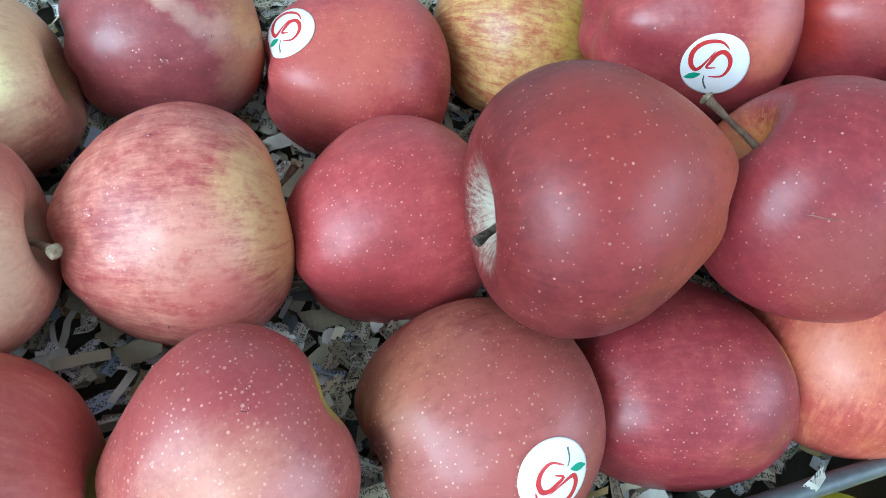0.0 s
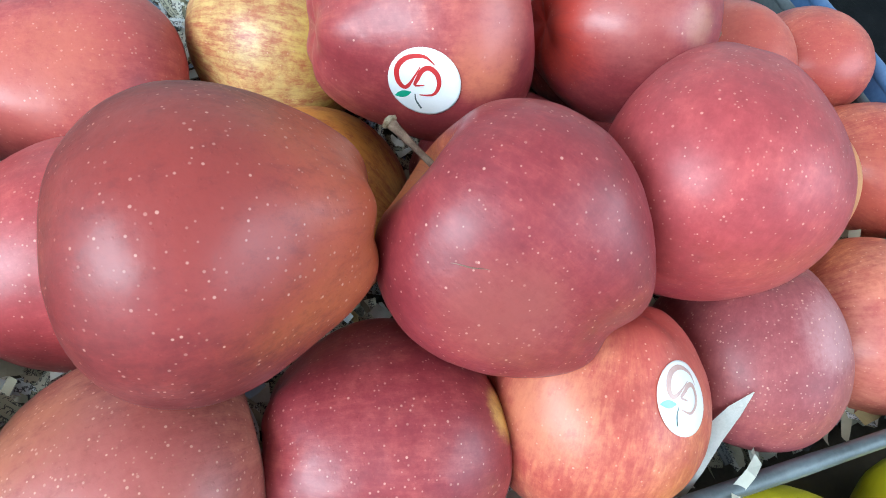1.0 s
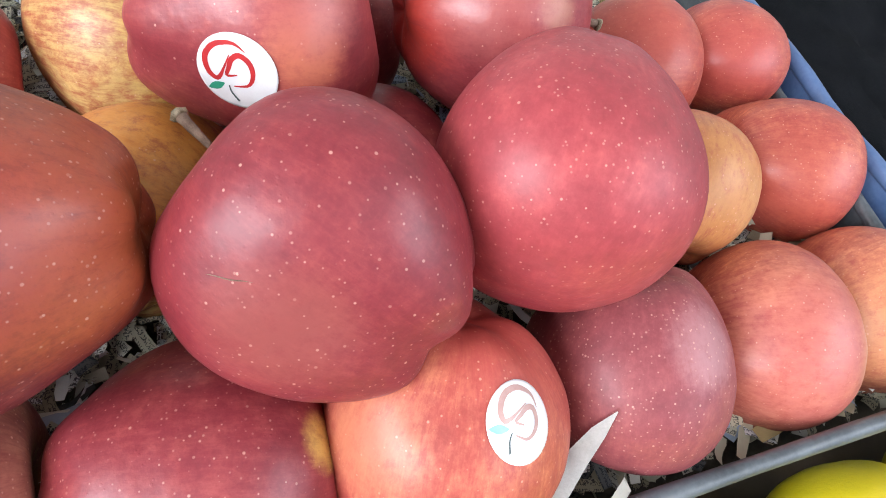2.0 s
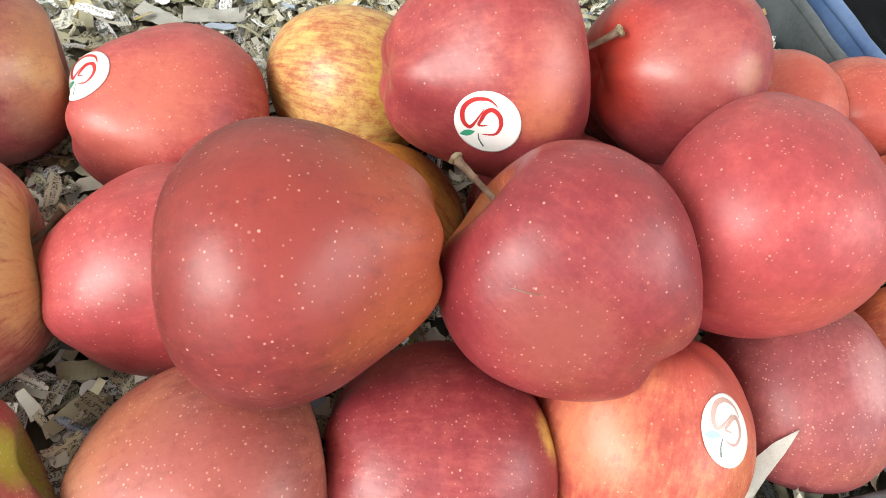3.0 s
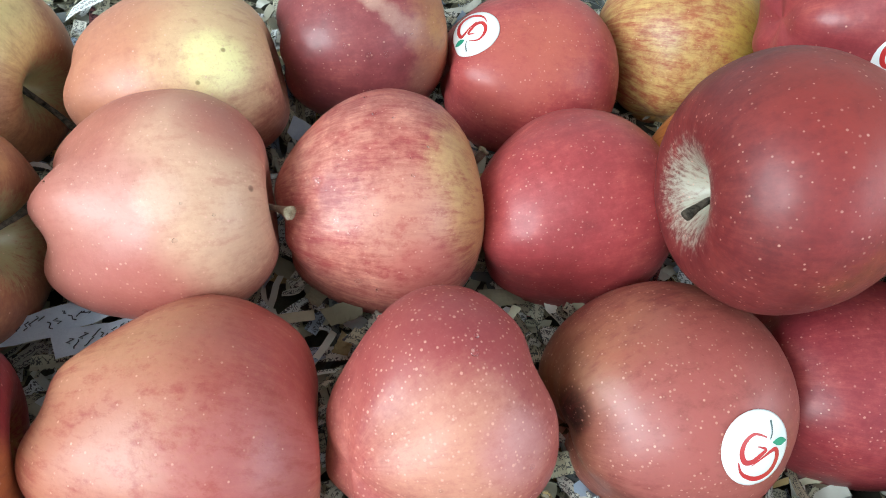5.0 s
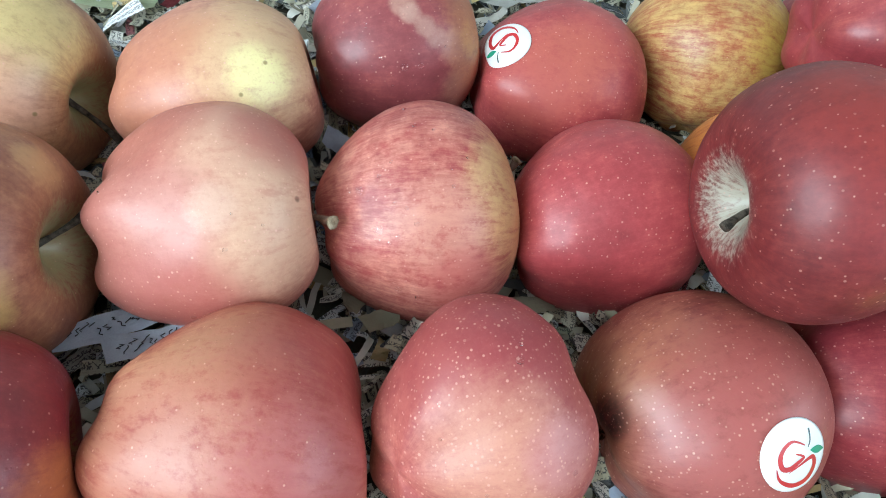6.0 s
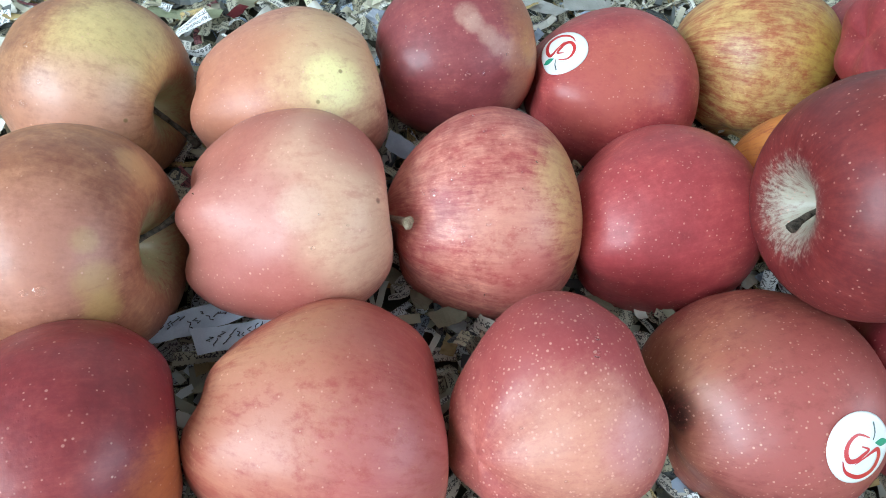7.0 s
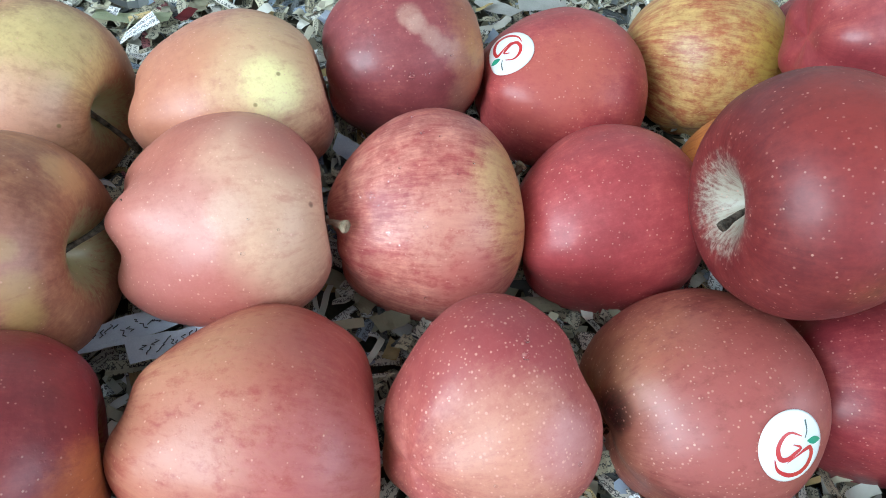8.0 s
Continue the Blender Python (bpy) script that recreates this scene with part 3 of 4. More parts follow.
apple("dark red apple lying on shredded newspaper", (-0.2658, -0.1301, 0.0452), (0.893, 0.414, -0.179), 0.0400, -0.005, 0.055, (0.005, 0.003), "crimson", 0.05,
      [((-0.5, 0.35, 0.79), 16, (0.50, 0.15, 0.05))], lump=(-0.001, 0.002, -0.005, 0.006, 0.002, 0.001, 0.001, -0.001))
apple("brownish tan apple with a deep hollow", (-0.2965, -0.0598, 0.0475), (0.982, 0.127, 0.14), 0.0441, -0.014, 0.053, (0.002, 0.021), "tan", 0.28,
      [((-0.55, 0.73, 0.4), 24, (0.5, 0.22, 0.16)), ((-0.59, 0.42, 0.69), 7, (0.46, 0.27, 0.11)), ((-0.39, 0.65, 0.66), 4, (0.47, 0.28, 0.14)), ((-0.69, 0.24, 0.68), 6, (0.48, 0.3, 0.11)), ((0.41, 0.56, 0.72), 6, (0.48, 0.28, 0.13)), ((0.39, 0.5, 0.77), 8, (0.5, 0.26, 0.12))], tip=(0.0095, 0.0074, 0.045), deep=0.42, lump=(-0.001, 0, -0.006, 0.001, 0, 0.002, 0.003, 0.002), cut=False, hollow=((0.34, 0.28, 0.14), 24), drops=[((-0.73, 0.55, 0.4), 0.0019), ((-0.76, 0.57, 0.31), 0.0013)])
apple("creamy pink apple with a lobed end", (-0.2181, -0.0296, 0.0471), (0.966, 0.227, 0.122), 0.0416, 0.042, 0.039, (0.023, 0.02), "cream", 0.18,
      [((-0.58, 0.46, 0.67), 26, (0.70, 0.46, 0.31)), ((0.03, 0.91, 0.41), 24, (0.66, 0.40, 0.28)), ((-0.47, 0.64, -0.6), 34, (0.5, 0.18, 0.15)), ((-0.53, 0.83, -0.15), 20, (0.56, 0.25, 0.2)), ((-0.98, 0.11, -0.17), 26, (0.46, 0.14, 0.12)), ((0.27, 0.69, 0.67), 17, (0.40, 0.11, 0.09)), ((0.5, 0.8, -0.3), 26, (0.48, 0.16, 0.12)), ((-0.29, 0.52, 0.8), 1, (0.12, 0.05, 0.03)), ((-0.51, 0.82, 0.27), 9, (0.66, 0.42, 0.32))], tip=(-0.0131, 0.0088, 0.0458), eye=0.31, lobe=0.07, lump=(-0.001, 0.037, -0.032, 0.024, -0.031, 0.007, -0.026, 0.012), phase=2.8, hollow=((0.3, 0.18, 0.1), 18), wet=5, drops=[((-1, 0.01, -0.07), 0.001)])
apple("red and yellow striped apple with water drops", (-0.1447, -0.005, 0.0354), (0.909, 0.414, 0.052), 0.0435, -0.031, 0.077, (-0.016, 0.027), "striped", 0.56, grain=(0.985, 0.17, 0.02), patches=[((-0.35, 0.45, 0.82), 27, (0.68, 0.42, 0.17)), ((-0.33, 0.71, 0.62), 14, (0.62, 0.38, 0.18)), ((-0.65, 0.76, 0.02), 18, (0.58, 0.26, 0.19)), ((-0.95, 0.27, 0.16), 14, (0.5, 0.14, 0.12))], tip=(0.0099, 0.0099, 0.0486), lump=(-0.003, 0.014, -0.004, 0.019, -0.006, 0.01, -0.021, 0.002), wet=18, drops=[((-0.53, 0.69, -0.49), 0.002), ((-0.16, 0.81, -0.56), 0.0016), ((-0.89, 0.21, -0.4), 0.0013), ((-0.57, 0.27, -0.78), 0.001), ((-0.96, 0.14, -0.23), 0.0011), ((0.02, -0.27, -0.96), 0.001)])
apple("plain red apple on shredded paper", (-0.0655, 0.0118, 0.0312), (0.923, 0.359, 0.138), 0.0432, -0.007, 0.054, (-0.029, 0.005), "bright", 0.05,
      [], lump=(-0.001, -0.016, -0.038, 0.04, -0.007, 0.016, 0.014, -0.005))
apple("tan and greenish yellow apple with a deep hollow", (-0.3227, 0.0245, 0.0439), (0.996, -0.092, 0.002), 0.0414, -0.012, 0.050, (-0.004, 0.008), "tan", 0.60,
      [((0.36, 0.36, 0.86), 14, (0.3, 0.12, 0.06)), ((-0.04, 0.83, 0.55), 26, (0.72, 0.58, 0.26)), ((-0.69, 0.55, 0.48), 22, (0.62, 0.34, 0.24)), ((-0.94, 0.33, 0.01), 22, (0.52, 0.24, 0.16)), ((-0.57, 0.35, 0.74), 0.9, (0.2, 0.14, 0.04))], tip=(-0.008, -0.0108, 0.0494), deep=0.42, lump=(-0.001, 0, -0.003, -0.001, -0.001, 0.001, -0.001, 0.002), cut=False, hollow=((0.34, 0.3, 0.14), 24), drops=[((-0.41, 0.9, -0.15), 0.0016), ((-0.68, 0.73, 0.09), 0.0014), ((-0.83, 0.55, -0.08), 0.0016), ((-0.85, 0.48, -0.21), 0.0013)])
apple("pale yellow and salmon apple on paper", (-0.2376, 0.043, 0.0415), (0.943, 0.302, 0.142), 0.0434, 0.080, 0.026, (0.031, -0.067), "cream", 0.42,
      [((-0.29, 0.87, 0.41), 30, (0.7, 0.46, 0.26)), ((-0.44, 0.76, -0.47), 40, (0.55, 0.22, 0.13)), ((-0.61, 0.64, 0.48), 24, (0.72, 0.50, 0.29)), ((-0.58, 0.64, 0.50), 12, (0.95, 0.88, 0.42)), ((0.21, 0.63, 0.75), 26, (0.68, 0.44, 0.24)), ((-0.49, 0.67, 0.55), 0.8, (0.25, 0.16, 0.05)), ((-0.74, 0.59, 0.32), 0.8, (0.25, 0.16, 0.05))], lump=(0.043, -0.01, -0.039, -0.01, -0.005, 0.005, 0.017, 0.021))
apple("dark maroon apple with pale blotches", (-0.1696, 0.0902, 0.0422), (0.908, 0.418, 0.039), 0.0416, 0.007, 0.036, (0.001, -0.006), "dark", 0.03,
      [((-0.4, 0.92, -0), 6, (0.48, 0.27, 0.21)), ((-0.51, 0.86, 0.06), 5, (0.5, 0.3, 0.24)), ((-0.62, 0.76, 0.18), 5, (0.46, 0.26, 0.21)), ((-0.7, 0.66, 0.28), 5, (0.42, 0.22, 0.18)), ((-0.72, 0.51, 0.47), 8, (0.4, 0.19, 0.15)), ((-0.81, 0.08, 0.58), 13, (0.42, 0.2, 0.14)), ((-0.56, 0.44, 0.7), 8, (0.55, 0.36, 0.14)), ((-0.35, 0.35, 0.87), 26, (0.50, 0.22, 0.10))], lump=(0.016, 0.021, -0.031, 0.011, 0.001, -0.004, -0.007, -0.001), wet=14, drops=[((-0.88, 0.47, -0.1), 0.0018), ((-0.88, 0.46, 0.08), 0.0015), ((-0.77, 0.55, -0.33), 0.0013), ((-0.22, 0.71, -0.66), 0.0011)])
apple("red apple with a round sticker near its top", (-0.0885, 0.0952, 0.0302), (0.941, 0.289, -0.176), 0.0440, 0.027, 0.072, (0.051, 0.002), "bright", 0.15,
      [((-0.13, 0.97, 0.19), 20, (0.48, 0.09, 0.08)), ((-0.5, 0.82, -0.28), 26, (0.5, 0.13, 0.09)), ((-0.69, 0.43, -0.59), 20, (0.48, 0.11, 0.09))], sticker=((-0.067, 0.583, -0.81), (0.133, 0.714, -0.688)), lump=(0.009, -0.004, -0.027, 0.026, -0.025, 0.012, 0.003, 0.003))
apple("yellow apple with fine red streaks", (-0.0079, 0.1265, 0.0376), (0.1, 0.798, 0.595), 0.0415, 0.006, 0.071, (0.009, -0.001), "yellow", 0.66,
      [((-0.83, 0.52, 0.14), 34, (0.60, 0.40, 0.07))], grain=(0.97, -0.19, 0.15), lump=(0.006, -0.016, -0.021, -0.002, 0.009, -0.015, 0.017, -0.001))
apple("orange yellow apple with faint red streaks", (0.0142, 0.0474, 0.0287), (-0.254, 0.945, 0.207), 0.0411, 0.012, 0.022, (-0.006, 0.011), "yellow", 0.60, grain=(0.85, -0.3, 0.1), patches=[((0.19, 0.96, 0.19), 50, (0.72, 0.28, 0.045)), ((0.74, 0.22, 0.63), 30, (0.62, 0.20, 0.05))], lump=(0.002, 0.001, 0.005, 0.006, -0.003, 0.001, -0.004, -0.003))
apple("dull orange yellow apple in the lower layer", (0.2358, 0.0827, 0.0403), (0.087, 0.973, 0.215), 0.0370, -0.021, 0.039, (0.002, 0.001), "peach", 0.55,
      [((-0.42, 0.84, -0.35), 50, (0.58, 0.27, 0.08)), ((-0.5, 0.2, -0.2), 24, (0.66, 0.36, 0.16))], lump=(-0, -0.001, 0.003, -0.003, 0.001, 0, -0, 0.001))
apple("red and orange apple near the crate edge", (0.312, 0.1178, 0.029), (0.992, 0.027, -0.127), 0.0397, 0.053, 0.046, (0.021, -0.03), "peach", 0.20,
      [((-0.74, 0.51, -0.44), 34, (0.5, 0.1, 0.07))], lump=(-0.012, -0.002, 0.031, 0.001, -0.002, 0.004, -0.005, -0.008))
apple("orange pink apple with a yellow cheek", (0.2703, 0.0179, 0.0239), (0.992, -0.028, 0.123), 0.0412, -0.007, 0.043, (0.007, -0), "peach", 0.40,
      [((-0.36, 0.42, 0.83), 18, (0.88, 0.74, 0.34)), ((-0.6, 0.75, 0.2), 46, (0.53, 0.145, 0.125))], lump=(-0.001, -0.002, -0.018, -0.014, 0.006, -0.001, -0.002, 0.015))
apple("orange tan apple at the edge of the crate", (0.335, 0.0383, 0.0179), (0.935, 0.299, 0.193), 0.0410, -0.003, 0.048, (0.001, 0.003), "peach", 0.50,
      [((-0.5, 0.8, -0.2), 36, (0.60, 0.26, 0.12))])
apple("orange red apple in the lower layer", (0.2294, 0.1669, 0.0381), (0.987, 0.134, 0.084), 0.0380, 0.001, 0.044, (-0.001, -0.006), "peach", 0.15,
      [((-0.29, 0.92, -0.25), 40, (0.5, 0.09, 0.07))], lump=(0.001, -0, -0.002, -0.002, 0.001, 0, -0.001, 0.001))
apple("light red apple beside the crate wall", (0.2926, 0.188, 0.0378), (0.984, 0.176, -0.034), 0.0347, 0.050, 0.016, (0.026, -0.039), "peach", 0.15,
      [((-0.54, 0.7, -0.46), 36, (0.48, 0.08, 0.07))], lump=(-0.002, -0.001, -0.01, -0.001, 0.004, -0.003, 0.001, 0.016))
apple("large dark red apple on top, hollow showing", (-0.0056, -0.0138, 0.0977), (-0.967, -0.235, -0.103), 0.0430, 0.029, 0.097, (-0.03, 0.025), "deep", 0.12,
      [((0.25, 0.55, -0.8), 44, (0.42, 0.10, 0.032)), ((0.42, 0.83, -0.37), 32, (0.38, 0.065, 0.04)), ((0.52, 0.85, 0.09), 30, (0.26, 0.030, 0.032)), ((0.02, 0.98, 0.18), 24, (0.26, 0.035, 0.03))], tip=(0.0109, 0.0034, 0.043), deep=0.46, lump=(0.049, 0.006, 0.001, 0.001, 0.035, 0.033, 0.015, 0.009), cut=False, hollow=((0.42, 0.40, 0.32), 25))
apple("crimson apple with a long stem on top", (0.0781, -0.0003, 0.0944), (-0.856, 0.367, 0.365), 0.0422, 0.025, 0.041, (0.02, 0.027), "garnet", 0.05,
      [((-0.04, -0.44, 0.9), 24, (0.62, 0.2, 0.07)), ((0.92, 0.39, 0.01), 20, (0.3, 0.07, 0.06))], tip=(-0.0078, -0.0047, 0.0518), deep=0.4, lobe=0.05, lump=(0.018, 0.018, 0.024, 0.018, 0.007, 0.005, 0.031, -0.088), scar=((0.782, 0.355, 0.512), (0.787, 0.524, 0.325)), hollow=((0.46, 0.18, 0.06), 19))
apple("smooth crimson apple resting on the lower layer", (0.149, 0.0304, 0.1029), (-0.211, -0.82, -0.533), 0.0438, 0.043, 0.055, (-0.044, -0.026), "silk", 0.03,
      [], deep=0.05, eye=0.05, lobe=0.01, lump=(-0.019, -0.041, -0.006, -0.044, -0.025, 0.014, 0.019, 0.032), hollow=((0.34, 0.04, 0.06), 8))
apple("wine red apple with a round sticker", (0.0448, 0.0891, 0.097), (0.97, 0.234, 0.064), 0.0429, 0.038, 0.108, (0.002, 0.042), "wine", 0.10,
      [((-0.89, 0.34, 0.3), 12, (0.58, 0.18, 0.1)), ((-0.69, 0.62, 0.37), 16, (0.48, 0.12, 0.1))], sticker=((-0.959, 0.206, -0.194), (-0.872, 0.451, -0.19)), tip=(-0.0013, 0.0183, 0.0535), deep=0.36, lobe=0.03, lump=(-0.005, -0.032, -0.004, -0.04, 0.009, 0.014, -0.018, -0.025))
apple("dark maroon apple with a bright red end", (0.131, 0.1138, 0.0952), (0.978, 0.204, 0.052), 0.0405, -0.031, 0.032, (0.007, 0.001), "wine", 0.05,
      [((-0.2, 0.27, -0.94), 30, (0.55, 0.05, 0.03)), ((-0.75, 0.61, 0.27), 8, (0.42, 0.17, 0.11)), ((-0.65, 0.68, -0.34), 24, (0.4, 0.11, 0.1))], tip=(-0.0053, -0.0028, 0.0475), lump=(-0.003, -0.001, 0.01, 0.011, -0.002, -0.001, 0.006, 0.001))
apple("red apple in the lower layer under others", (0.092, 0.064, 0.04), (0.9, 0.3, 0.1), 0.0400, 0.01, 0.04, (0.01, 0), "rose", 0.15, [])
apple("red apple in the lower layer under others", (0.16, 0.083, 0.04), (0.9, 0.3, 0.1), 0.0400, 0.01, 0.04, (0.01, 0), "rose", 0.15, [])
apple("red apple in the lower layer under others", (0.066, 0.15, 0.04), (0.9, 0.3, 0.1), 0.0400, 0.01, 0.04, (0.01, 0), "rose", 0.15, [])
apple("red apple in the lower layer under others", (0.15, 0.168, 0.04), (0.9, 0.3, 0.1), 0.0400, 0.01, 0.04, (0.01, 0), "rose", 0.15, [])

# ---- crate beside, with a blue rim and its shaded inside coloured black ----
side = tagged(new("fruit_crate"), "blue rimmed plastic crate, its shaded inside coloured black", "crate")
side.matrix_world = crate_at @ pose(0.46, -0.02, 0, 0, 0, 0)
crate(side, 0.44, 0.5, 0.004, -0.045, 0.040, crate_blue, crate_inside_shade, 0.0045)
# added black sheet, its colour standing in for the crate's dark inside
bm = bmesh.new()
bmesh.ops.create_grid(bm, x_segments=40, y_segments=44, size=0.5)
for v in bm.verts:
    v.co = Vector((-0.22 + v.co.x * 0.42, 0.25 + v.co.y * 0.47, -0.004 + 0.010 * noise.noise(Vector((v.co.x * 9, v.co.y * 7, 2))) + 0.006 * noise.noise(Vector((v.co.x * 30, v.co.y * 24, 5)))))
bmesh.ops.solidify(bm, geom=bm.faces[:], thickness=0.0006)
dark_sheet = tagged(part("liner", bm, crate_inside_shade, None), "crumpled black sheet standing in for shade in the blue crate", "liner")
dark_sheet.matrix_world = side.matrix_world.copy()


# ---- yellow fruit in front of the crate ----
def yellow_fruit(x, y, z, r, long, turn):
    bm = bmesh.new()
    bmesh.ops.create_uvsphere(bm, u_segments=36, v_segments=24, radius=1)
    for v in bm.verts:
        c = v.co.z
        k = 1 + 0.10 * max(0, abs(c) - 0.8) / 0.2
        bulge = 1 + 0.02 * noise.noise(v.co * 2 + Vector((x * 9, 0, 0)))
        v.co = Vector((v.co.x * r * bulge, v.co.y * r * bulge, c * long * k))
    ob = tagged(part("lemon", bm, lemon_skin, None), "bright yellow smooth fruit in front of the crate", "fruit", "yellow fruit in front")
    ob.matrix_world = pose(x, y, z, 90, 0, turn)
    part("stem_button", tube([(0, 0, long * 1.08), (0, 0, long * 1.13)], [0.004, 0.003], 10), wood_stem, ob, "small brown stem button")
    return ob


for fx, r, turn in ((-0.178, 0.046, 20), (-0.087, 0.043, -35), (0.003, 0.040, 60), (-0.270, 0.040, 10)):
    p = crate_at @ Vector((fx, -0.006 - r, r - 0.0448))
    yellow_fruit(p.x, p.y, p.z, r, r * 1.07, turn)

# ---- shredded newspaper ----
random.seed(5)


def strip(bm, uv, at, length, width, turn, curl, tilt, twist, wave):
    """One torn strip, bent along its length, with a ragged outline and print coordinates in millimetres."""
    n = 4
    m = pose(*at, tilt[0], tilt[1], turn)
    ou, ov = random.uniform(0, 500), random.uniform(0, 500)
    prev = None
    for i in range(n + 1):
        s = i / n - 0.5
        f = s * curl
        x = (math.sin(f) / curl if abs(curl) > 0.05 else s) * length
        z = ((1 - math.cos(f)) / curl if abs(curl) > 0.05 else 0) * length + wave * math.sin(i * 1.9)
        w0, w1 = width * random.uniform(0.45, 0.53), width * random.uniform(0.45, 0.53)
        if i in (0, n) and random.random() < 0.4:
            w0, w1 = w0 * random.uniform(0.2, 1), w1 * random.uniform(0.2, 1)
        t = twist * s
        pair = [bm.verts.new(m @ Vector((x, k * w * math.cos(t), z + k * w * math.sin(t)))) for k, w in ((-1, w0), (1, w1))]
        if prev:
            face = bm.faces.new((prev[0], pair[0], pair[1], prev[1]))
            for lp, (a, b) in zip(face.loops, ((i - 1, -w0), (i, -w0), (i, w1), (i - 1, w1))):
                lp[uv].uv = (ou + a / n * length * 1000, ov + b * 1000)
        prev = pair


def bed_height(x, y):
    return 0.009 + 0.010 * noise.noise(Vector((x * 22, y * 22, 1))) + 0.005 * noise.noise(Vector((x * 60, y * 60, 4)))


# layer under everything, coloured dark in place of shade between the strips
bm = bmesh.new()
bmesh.ops.create_grid(bm, x_segments=120, y_segments=70, size=0.5)
inner = crate_at.copy()
for v in bm.verts:
    p = inner @ Vector((-LONG / 2 + v.co.x * (LONG - 0.012), DEEP / 2 + v.co.y * (DEEP - 0.012), 0))
    v.co = Vector((p.x, p.y, bed_height(p.x, p.y) - 0.011))
uvl = bm.loops.layers.uv.new("UVMap")
for f in bm.faces:
    for lp in f.loops:
        lp[uvl].uv = (lp.vert.co.x * 1000, lp.vert.co.y * 1000)
bed = tagged(part("shredded_paper_bed", bm, board_gap_shade, None), "shredded newspaper over a layer coloured dark as gap shade", "shredded paper", kind="stuff")

bm = bmesh.new()
uvl = bm.loops.layers.uv.new("UVMap")
for i in range(15000):
    p = crate_at @ Vector((random.uniform(-LONG + 0.015, -0.015), random.uniform(0.012, DEEP - 0.015), 0))
    z = bed_height(p.x, p.y) + random.triangular(-0.014, 0.009, 0.004)
    strip(bm, uvl, (p.x, p.y, z), random.uniform(0.006, 0.022), random.uniform(0.002, 0.0075), random.uniform(0, 360), random.gauss(0, 0.8),
          (random.gauss(0, 17), random.gauss(0, 17)), random.gauss(0, 0.5), random.uniform(0, 0.0012))
loose = part("loose_strips", bm, paper, bed, "curled torn newspaper strips")
tagged(loose, kind="stuff")

# strips near the lens, one by one
shapes = []
for i in range(16):
    bm = bmesh.new()
    uvl = bm.loops.layers.uv.new("UVMap")
    strip(bm, uvl, (0, 0, 0), random.uniform(0.012, 0.026), random.uniform(0.0035, 0.009), 0, random.gauss(0, 1.0), (0, 0), random.uniform(-1.2, 1.2), random.uniform(0, 0.0012))
    me = bpy.data.meshes.new("paper_strip")
    bm.to_mesh(me)
    bm.free()
    me.materials.append(paper)
    shapes.append(me)
for i in range(290):
    p = crate_at @ Vector((random.uniform(-LONG + 0.06, -0.02), random.uniform(0.02, DEEP - 0.05), 0))
    ob = new("paper_strip", shapes[i % len(shapes)])
    ob.parent = bed
    ob.matrix_basis = pose(p.x, p.y, bed_height(p.x, p.y) + random.uniform(0.003, 0.011), random.gauss(0, 20), random.gauss(0, 20), random.uniform(0, 360))

# a torn white scrap that stands between two apples, and scraps caught on the rim
def scrap(name, label, pts, widths, material, thick=0.0003):
    bm = bmesh.new()
    prev = None
    uvl = bm.loops.layers.uv.new("UVMap")
    for i, (p, w) in enumerate(zip(pts, widths)):
        a = Vector(pts[max(i - 1, 0)])
        c = Vector(pts[min(i + 1, len(pts) - 1)])
        side = (c - a).cross(Vector((-0.3, -0.6, 0.75))).normalized()
        pair = [bm.verts.new(Vector(p) + side * w * k * random.uniform(0.85, 1.1)) for k in (-1, 1)]
        if prev:
            f = bm.faces.new((prev[0], pair[0], pair[1], prev[1]))
            for lp in f.loops:
                lp[uvl].uv = (lp.vert.co.x * 1000, lp.vert.co.z * 1000)
        prev = pair
    bmesh.ops.solidify(bm, geom=bm.faces[:], thickness=thick)
    return tagged(part(name, bm, material, None, smooth=False), label, "paper scrap", "loose paper scraps")


white_paper = surface("white_torn_paper", (0.80, 0.80, 0.78), (0.64, 0.64, 0.61), 90, 0.8, 0.2, 0.4, 0.0006)
scrap("paper_scrap", "torn white paper scrap standing between two apples", [(0.156, -0.066, 0.018), (0.162, -0.053, 0.034), (0.1675, -0.0435, 0.0435), (0.1722, -0.0372, 0.0525), (0.1765, -0.0325, 0.0602)], [0.0042, 0.0050, 0.0042, 0.0030, 0.0002], white_paper)
for fx, fy, w, turn in ((-0.205, 0.005, 0.004, 35), (-0.255, 0.003, 0.005, -15), (-0.30, 0.003, 0.004, 25), (-0.345, 0.002, 0.005, -5)):
    o = crate_at @ Vector((fx, fy, RIM + 0.006))
    d = Matrix.Rotation(radians(YAWN + turn), 3, "Z") @ Vector((1, 0, 0))
    pts = [o + d * s + Vector((0, 0, 0.003 * math.sin(s * 300) - 0.35 * abs(s))) for s in (-0.014, -0.007, 0, 0.007, 0.014)]
    scrap("paper_scrap", "torn newspaper scrap lying over the crate rim", pts, [w * 0.35, w * 0.6, w * 0.55, w * 0.6, w * 0.3], paper)


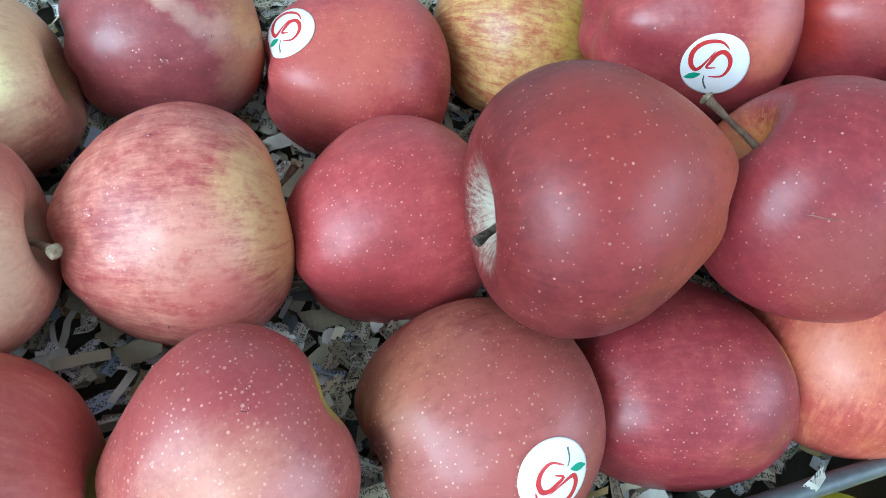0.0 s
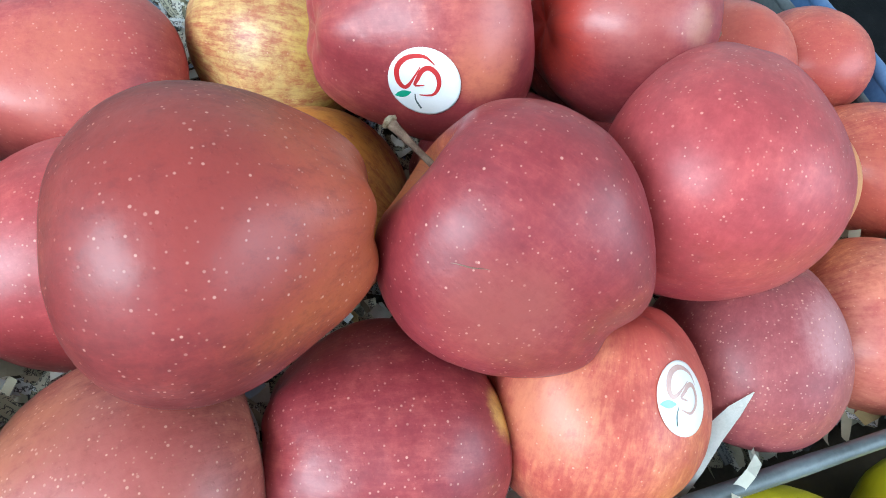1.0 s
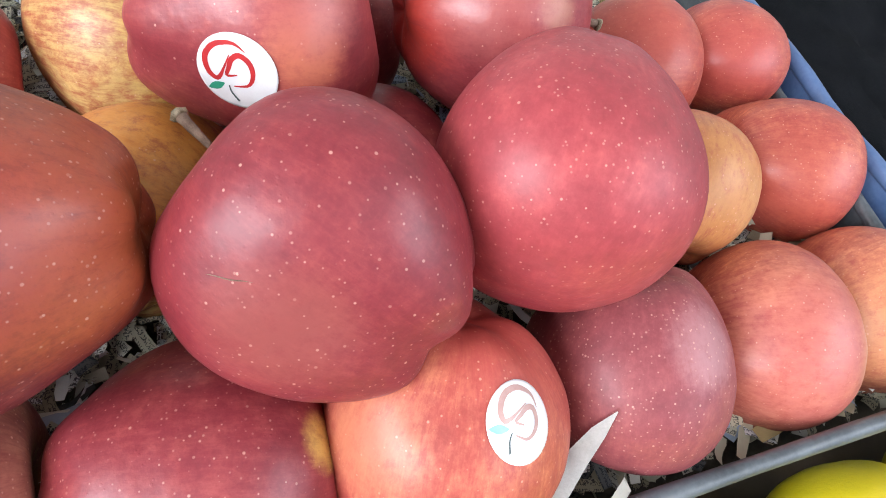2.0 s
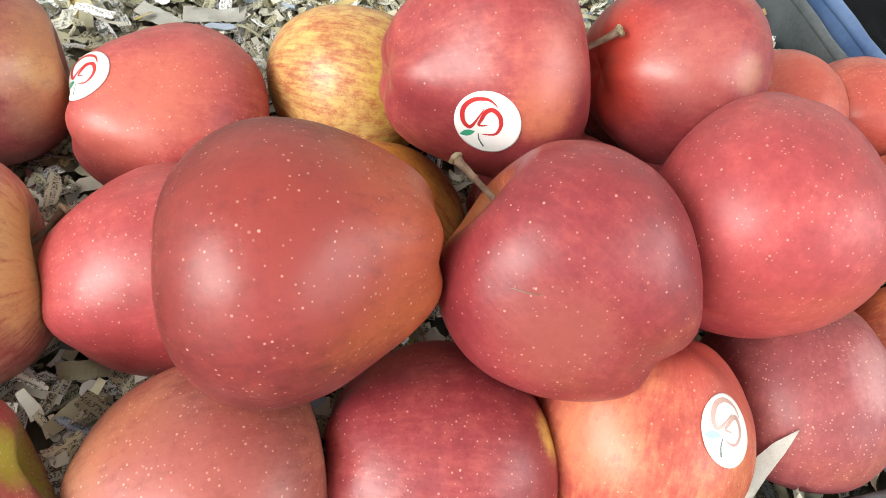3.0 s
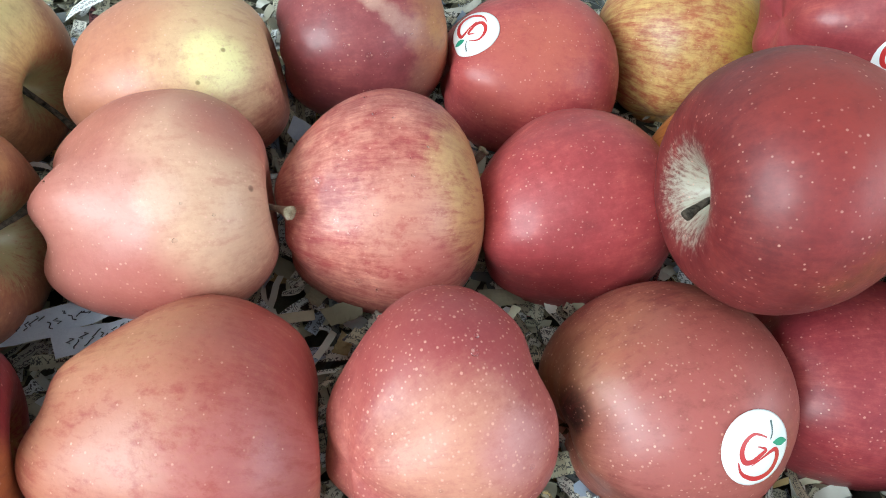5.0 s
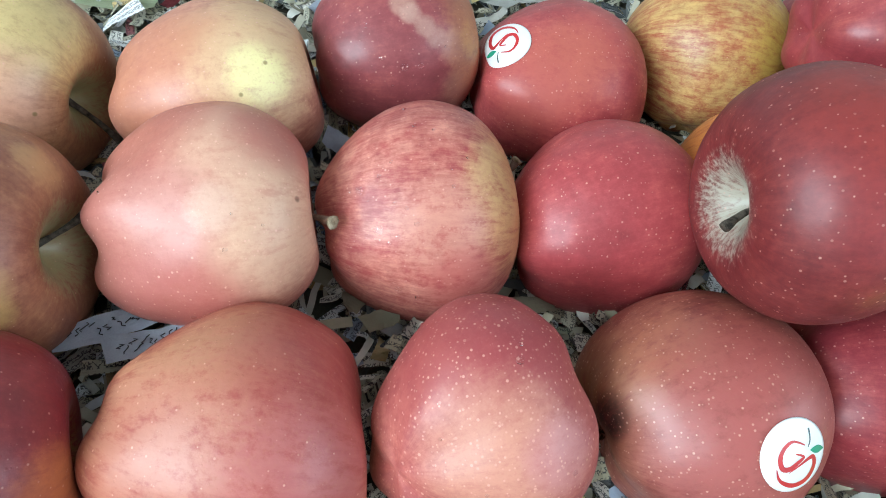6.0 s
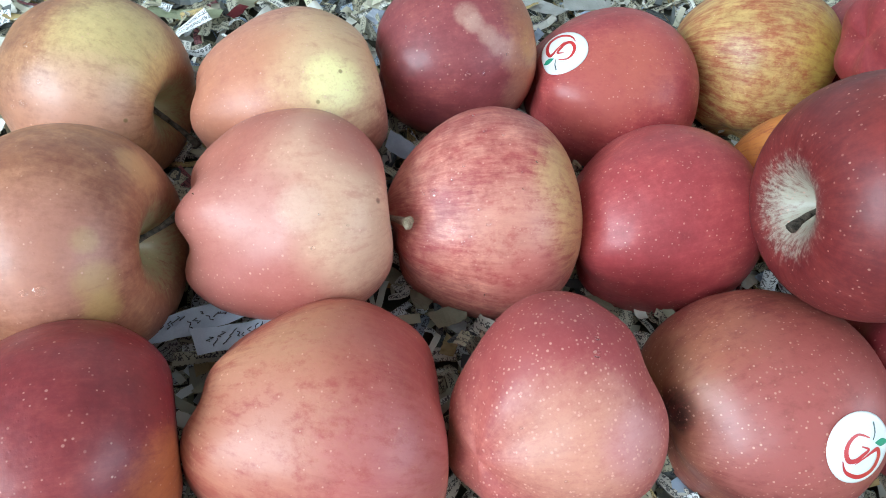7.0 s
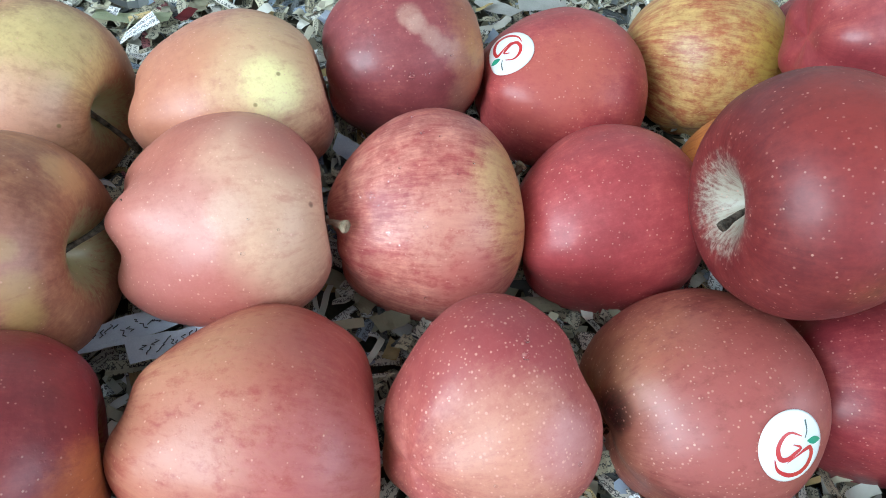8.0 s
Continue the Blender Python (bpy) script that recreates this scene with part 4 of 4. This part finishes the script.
# larger sheets and chips in the gaps between the apples
def sheet_scrap(label, at, long, wide, turn, tilt, material, name="paper_scrap", thick=0.0003, curl=0.8):
    bm = bmesh.new()
    uvl = bm.loops.layers.uv.new("UVMap")
    n, k = 8, 4
    grid = []
    for i in range(n + 1):
        s = i / n - 0.5
        edge = 0.5 + 0.03 * math.sin(i * 2.3 + long * 900)
        slant = 0.35 * wide * math.sin(long * 3000) if s > 0 else -0.3 * wide * math.cos(long * 2100)
        grid.append([bm.verts.new(Vector((s * long + slant * (j / k - 0.5) * abs(2 * s) ** 3, (j / k - 0.5) * wide * 2 * edge, 0.25 * long * curl * s * s + 0.0007 * math.sin(i * 0.8 + j * 0.6 + long * 500)))) for j in range(k + 1)])
    for i in range(n):
        for j in range(k):
            f = bm.faces.new((grid[i][j], grid[i + 1][j], grid[i + 1][j + 1], grid[i][j + 1]))
            for lp in f.loops:
                lp[uvl].uv = (lp.vert.co.x * 800 + at[0] * 900, lp.vert.co.y * 800 + at[1] * 700)
    bmesh.ops.solidify(bm, geom=bm.faces[:], thickness=thick)
    ob = tagged(part(name, bm, material, None, smooth=False), label, "paper scrap", "loose paper scraps")
    ob.matrix_world = pose(*at, tilt[0], tilt[1], turn)
    return ob


blue_white = surface("blue_white_paper", (0.70, 0.75, 0.84), (0.58, 0.63, 0.74), 120, 0.75, 0.2, 0.3, 0.0006)
cream_card = surface("cream_card", (0.62, 0.50, 0.28), (0.50, 0.40, 0.22), 150, 0.85, 0.2, 0.4, 0.0008)
red_paper = surface("dark_red_paper", (0.30, 0.05, 0.06), (0.22, 0.04, 0.05), 150, 0.7, 0.3, 0.3, 0.0005)
pale_green = surface("pale_green_paper", (0.58, 0.62, 0.44), (0.48, 0.53, 0.36), 120, 0.8, 0.2, 0.3, 0.0006)
ink = surface("black_pen_ink", (0.03, 0.03, 0.05), (0.05, 0.05, 0.07), 300, 0.6, 0.3, 0.1, 0.0001)
for label, at, long, wide, turn, tilt, mat in (
    ("blue white note paper with short pen strokes", (-0.243, -0.0725, 0.034), 0.042, 0.010, 24, (8, -10), blue_white),
    ("blue white note paper with short pen strokes", (-0.225, -0.077, 0.0365), 0.036, 0.0105, 16, (2, -14), blue_white),
    ("torn newspaper strip under note paper", (-0.240, -0.085, 0.028), 0.020, 0.005, 14, (14, -6), paper),
    ("torn newspaper scrap between apples", (-0.150, -0.047, 0.022), 0.015, 0.008, 28, (10, -6), paper),
    ("torn newspaper scrap between apples", (-0.132, -0.052, 0.024), 0.016, 0.009, -14, (6, 10), paper),
    ("torn newspaper scrap between apples", (-0.161, -0.040, 0.022), 0.013, 0.007, 70, (6, 10), paper),
    ("crumpled blue white paper scrap", (-0.185, 0.041, 0.022), 0.018, 0.01, -20, (10, 12), blue_white),
    ("torn newspaper scrap in a gap", (-0.088, -0.026, 0.016), 0.018, 0.008, 15, (-8, 10), paper),
    ("cream card chip on shredded paper", (-0.24, -0.083, 0.02), 0.01, 0.009, 40, (5, 8), cream_card),
    ("cream card chip on shredded paper", (-0.148, -0.058, 0.016), 0.009, 0.006, 80, (5, 8), cream_card),
    ("pale green paper strip behind the apples", (-0.325, 0.121, 0.016), 0.04, 0.008, 14, (5, 3), pale_green),
    ("dark red paper strip behind the apples", (-0.295, 0.123, 0.022), 0.016, 0.005, 80, (20, 10), red_paper),
    ("white paper scrap behind the apples", (-0.122, 0.18, 0.018), 0.03, 0.01, -30, (8, -8), white_paper),
    ("white paper scrap behind the apples", (-0.094, 0.19, 0.018), 0.034, 0.011, 25, (6, 6), white_paper),
    ("blue white paper scrap beside apples", (-0.22, 0.147, 0.016), 0.014, 0.009, 70, (15, 5), blue_white),
):
    made = sheet_scrap(label, at, long, wide, turn, tilt, mat)
    if "pen strokes" in label:
        for q in range(12):
            x0, y0 = (-0.33 + q * 0.06) * long, random.uniform(-0.15, 0.2) * wide
            bend, lean, size = random.uniform(-0.0015, 0.0015), random.uniform(-0.0008, 0.0008), random.uniform(0.0003, 0.0008)
            pts = [(x0 + lean * (u - 2) + bend * math.sin(u * 1.6), y0 + size * (u - 2), 0.2 * long * (x0 / long) ** 2 + 0.0009) for u in range(5)]
            part("pen_stroke", tube(pts, [0.00020] * 5, 5), ink, made, "short black pen stroke")
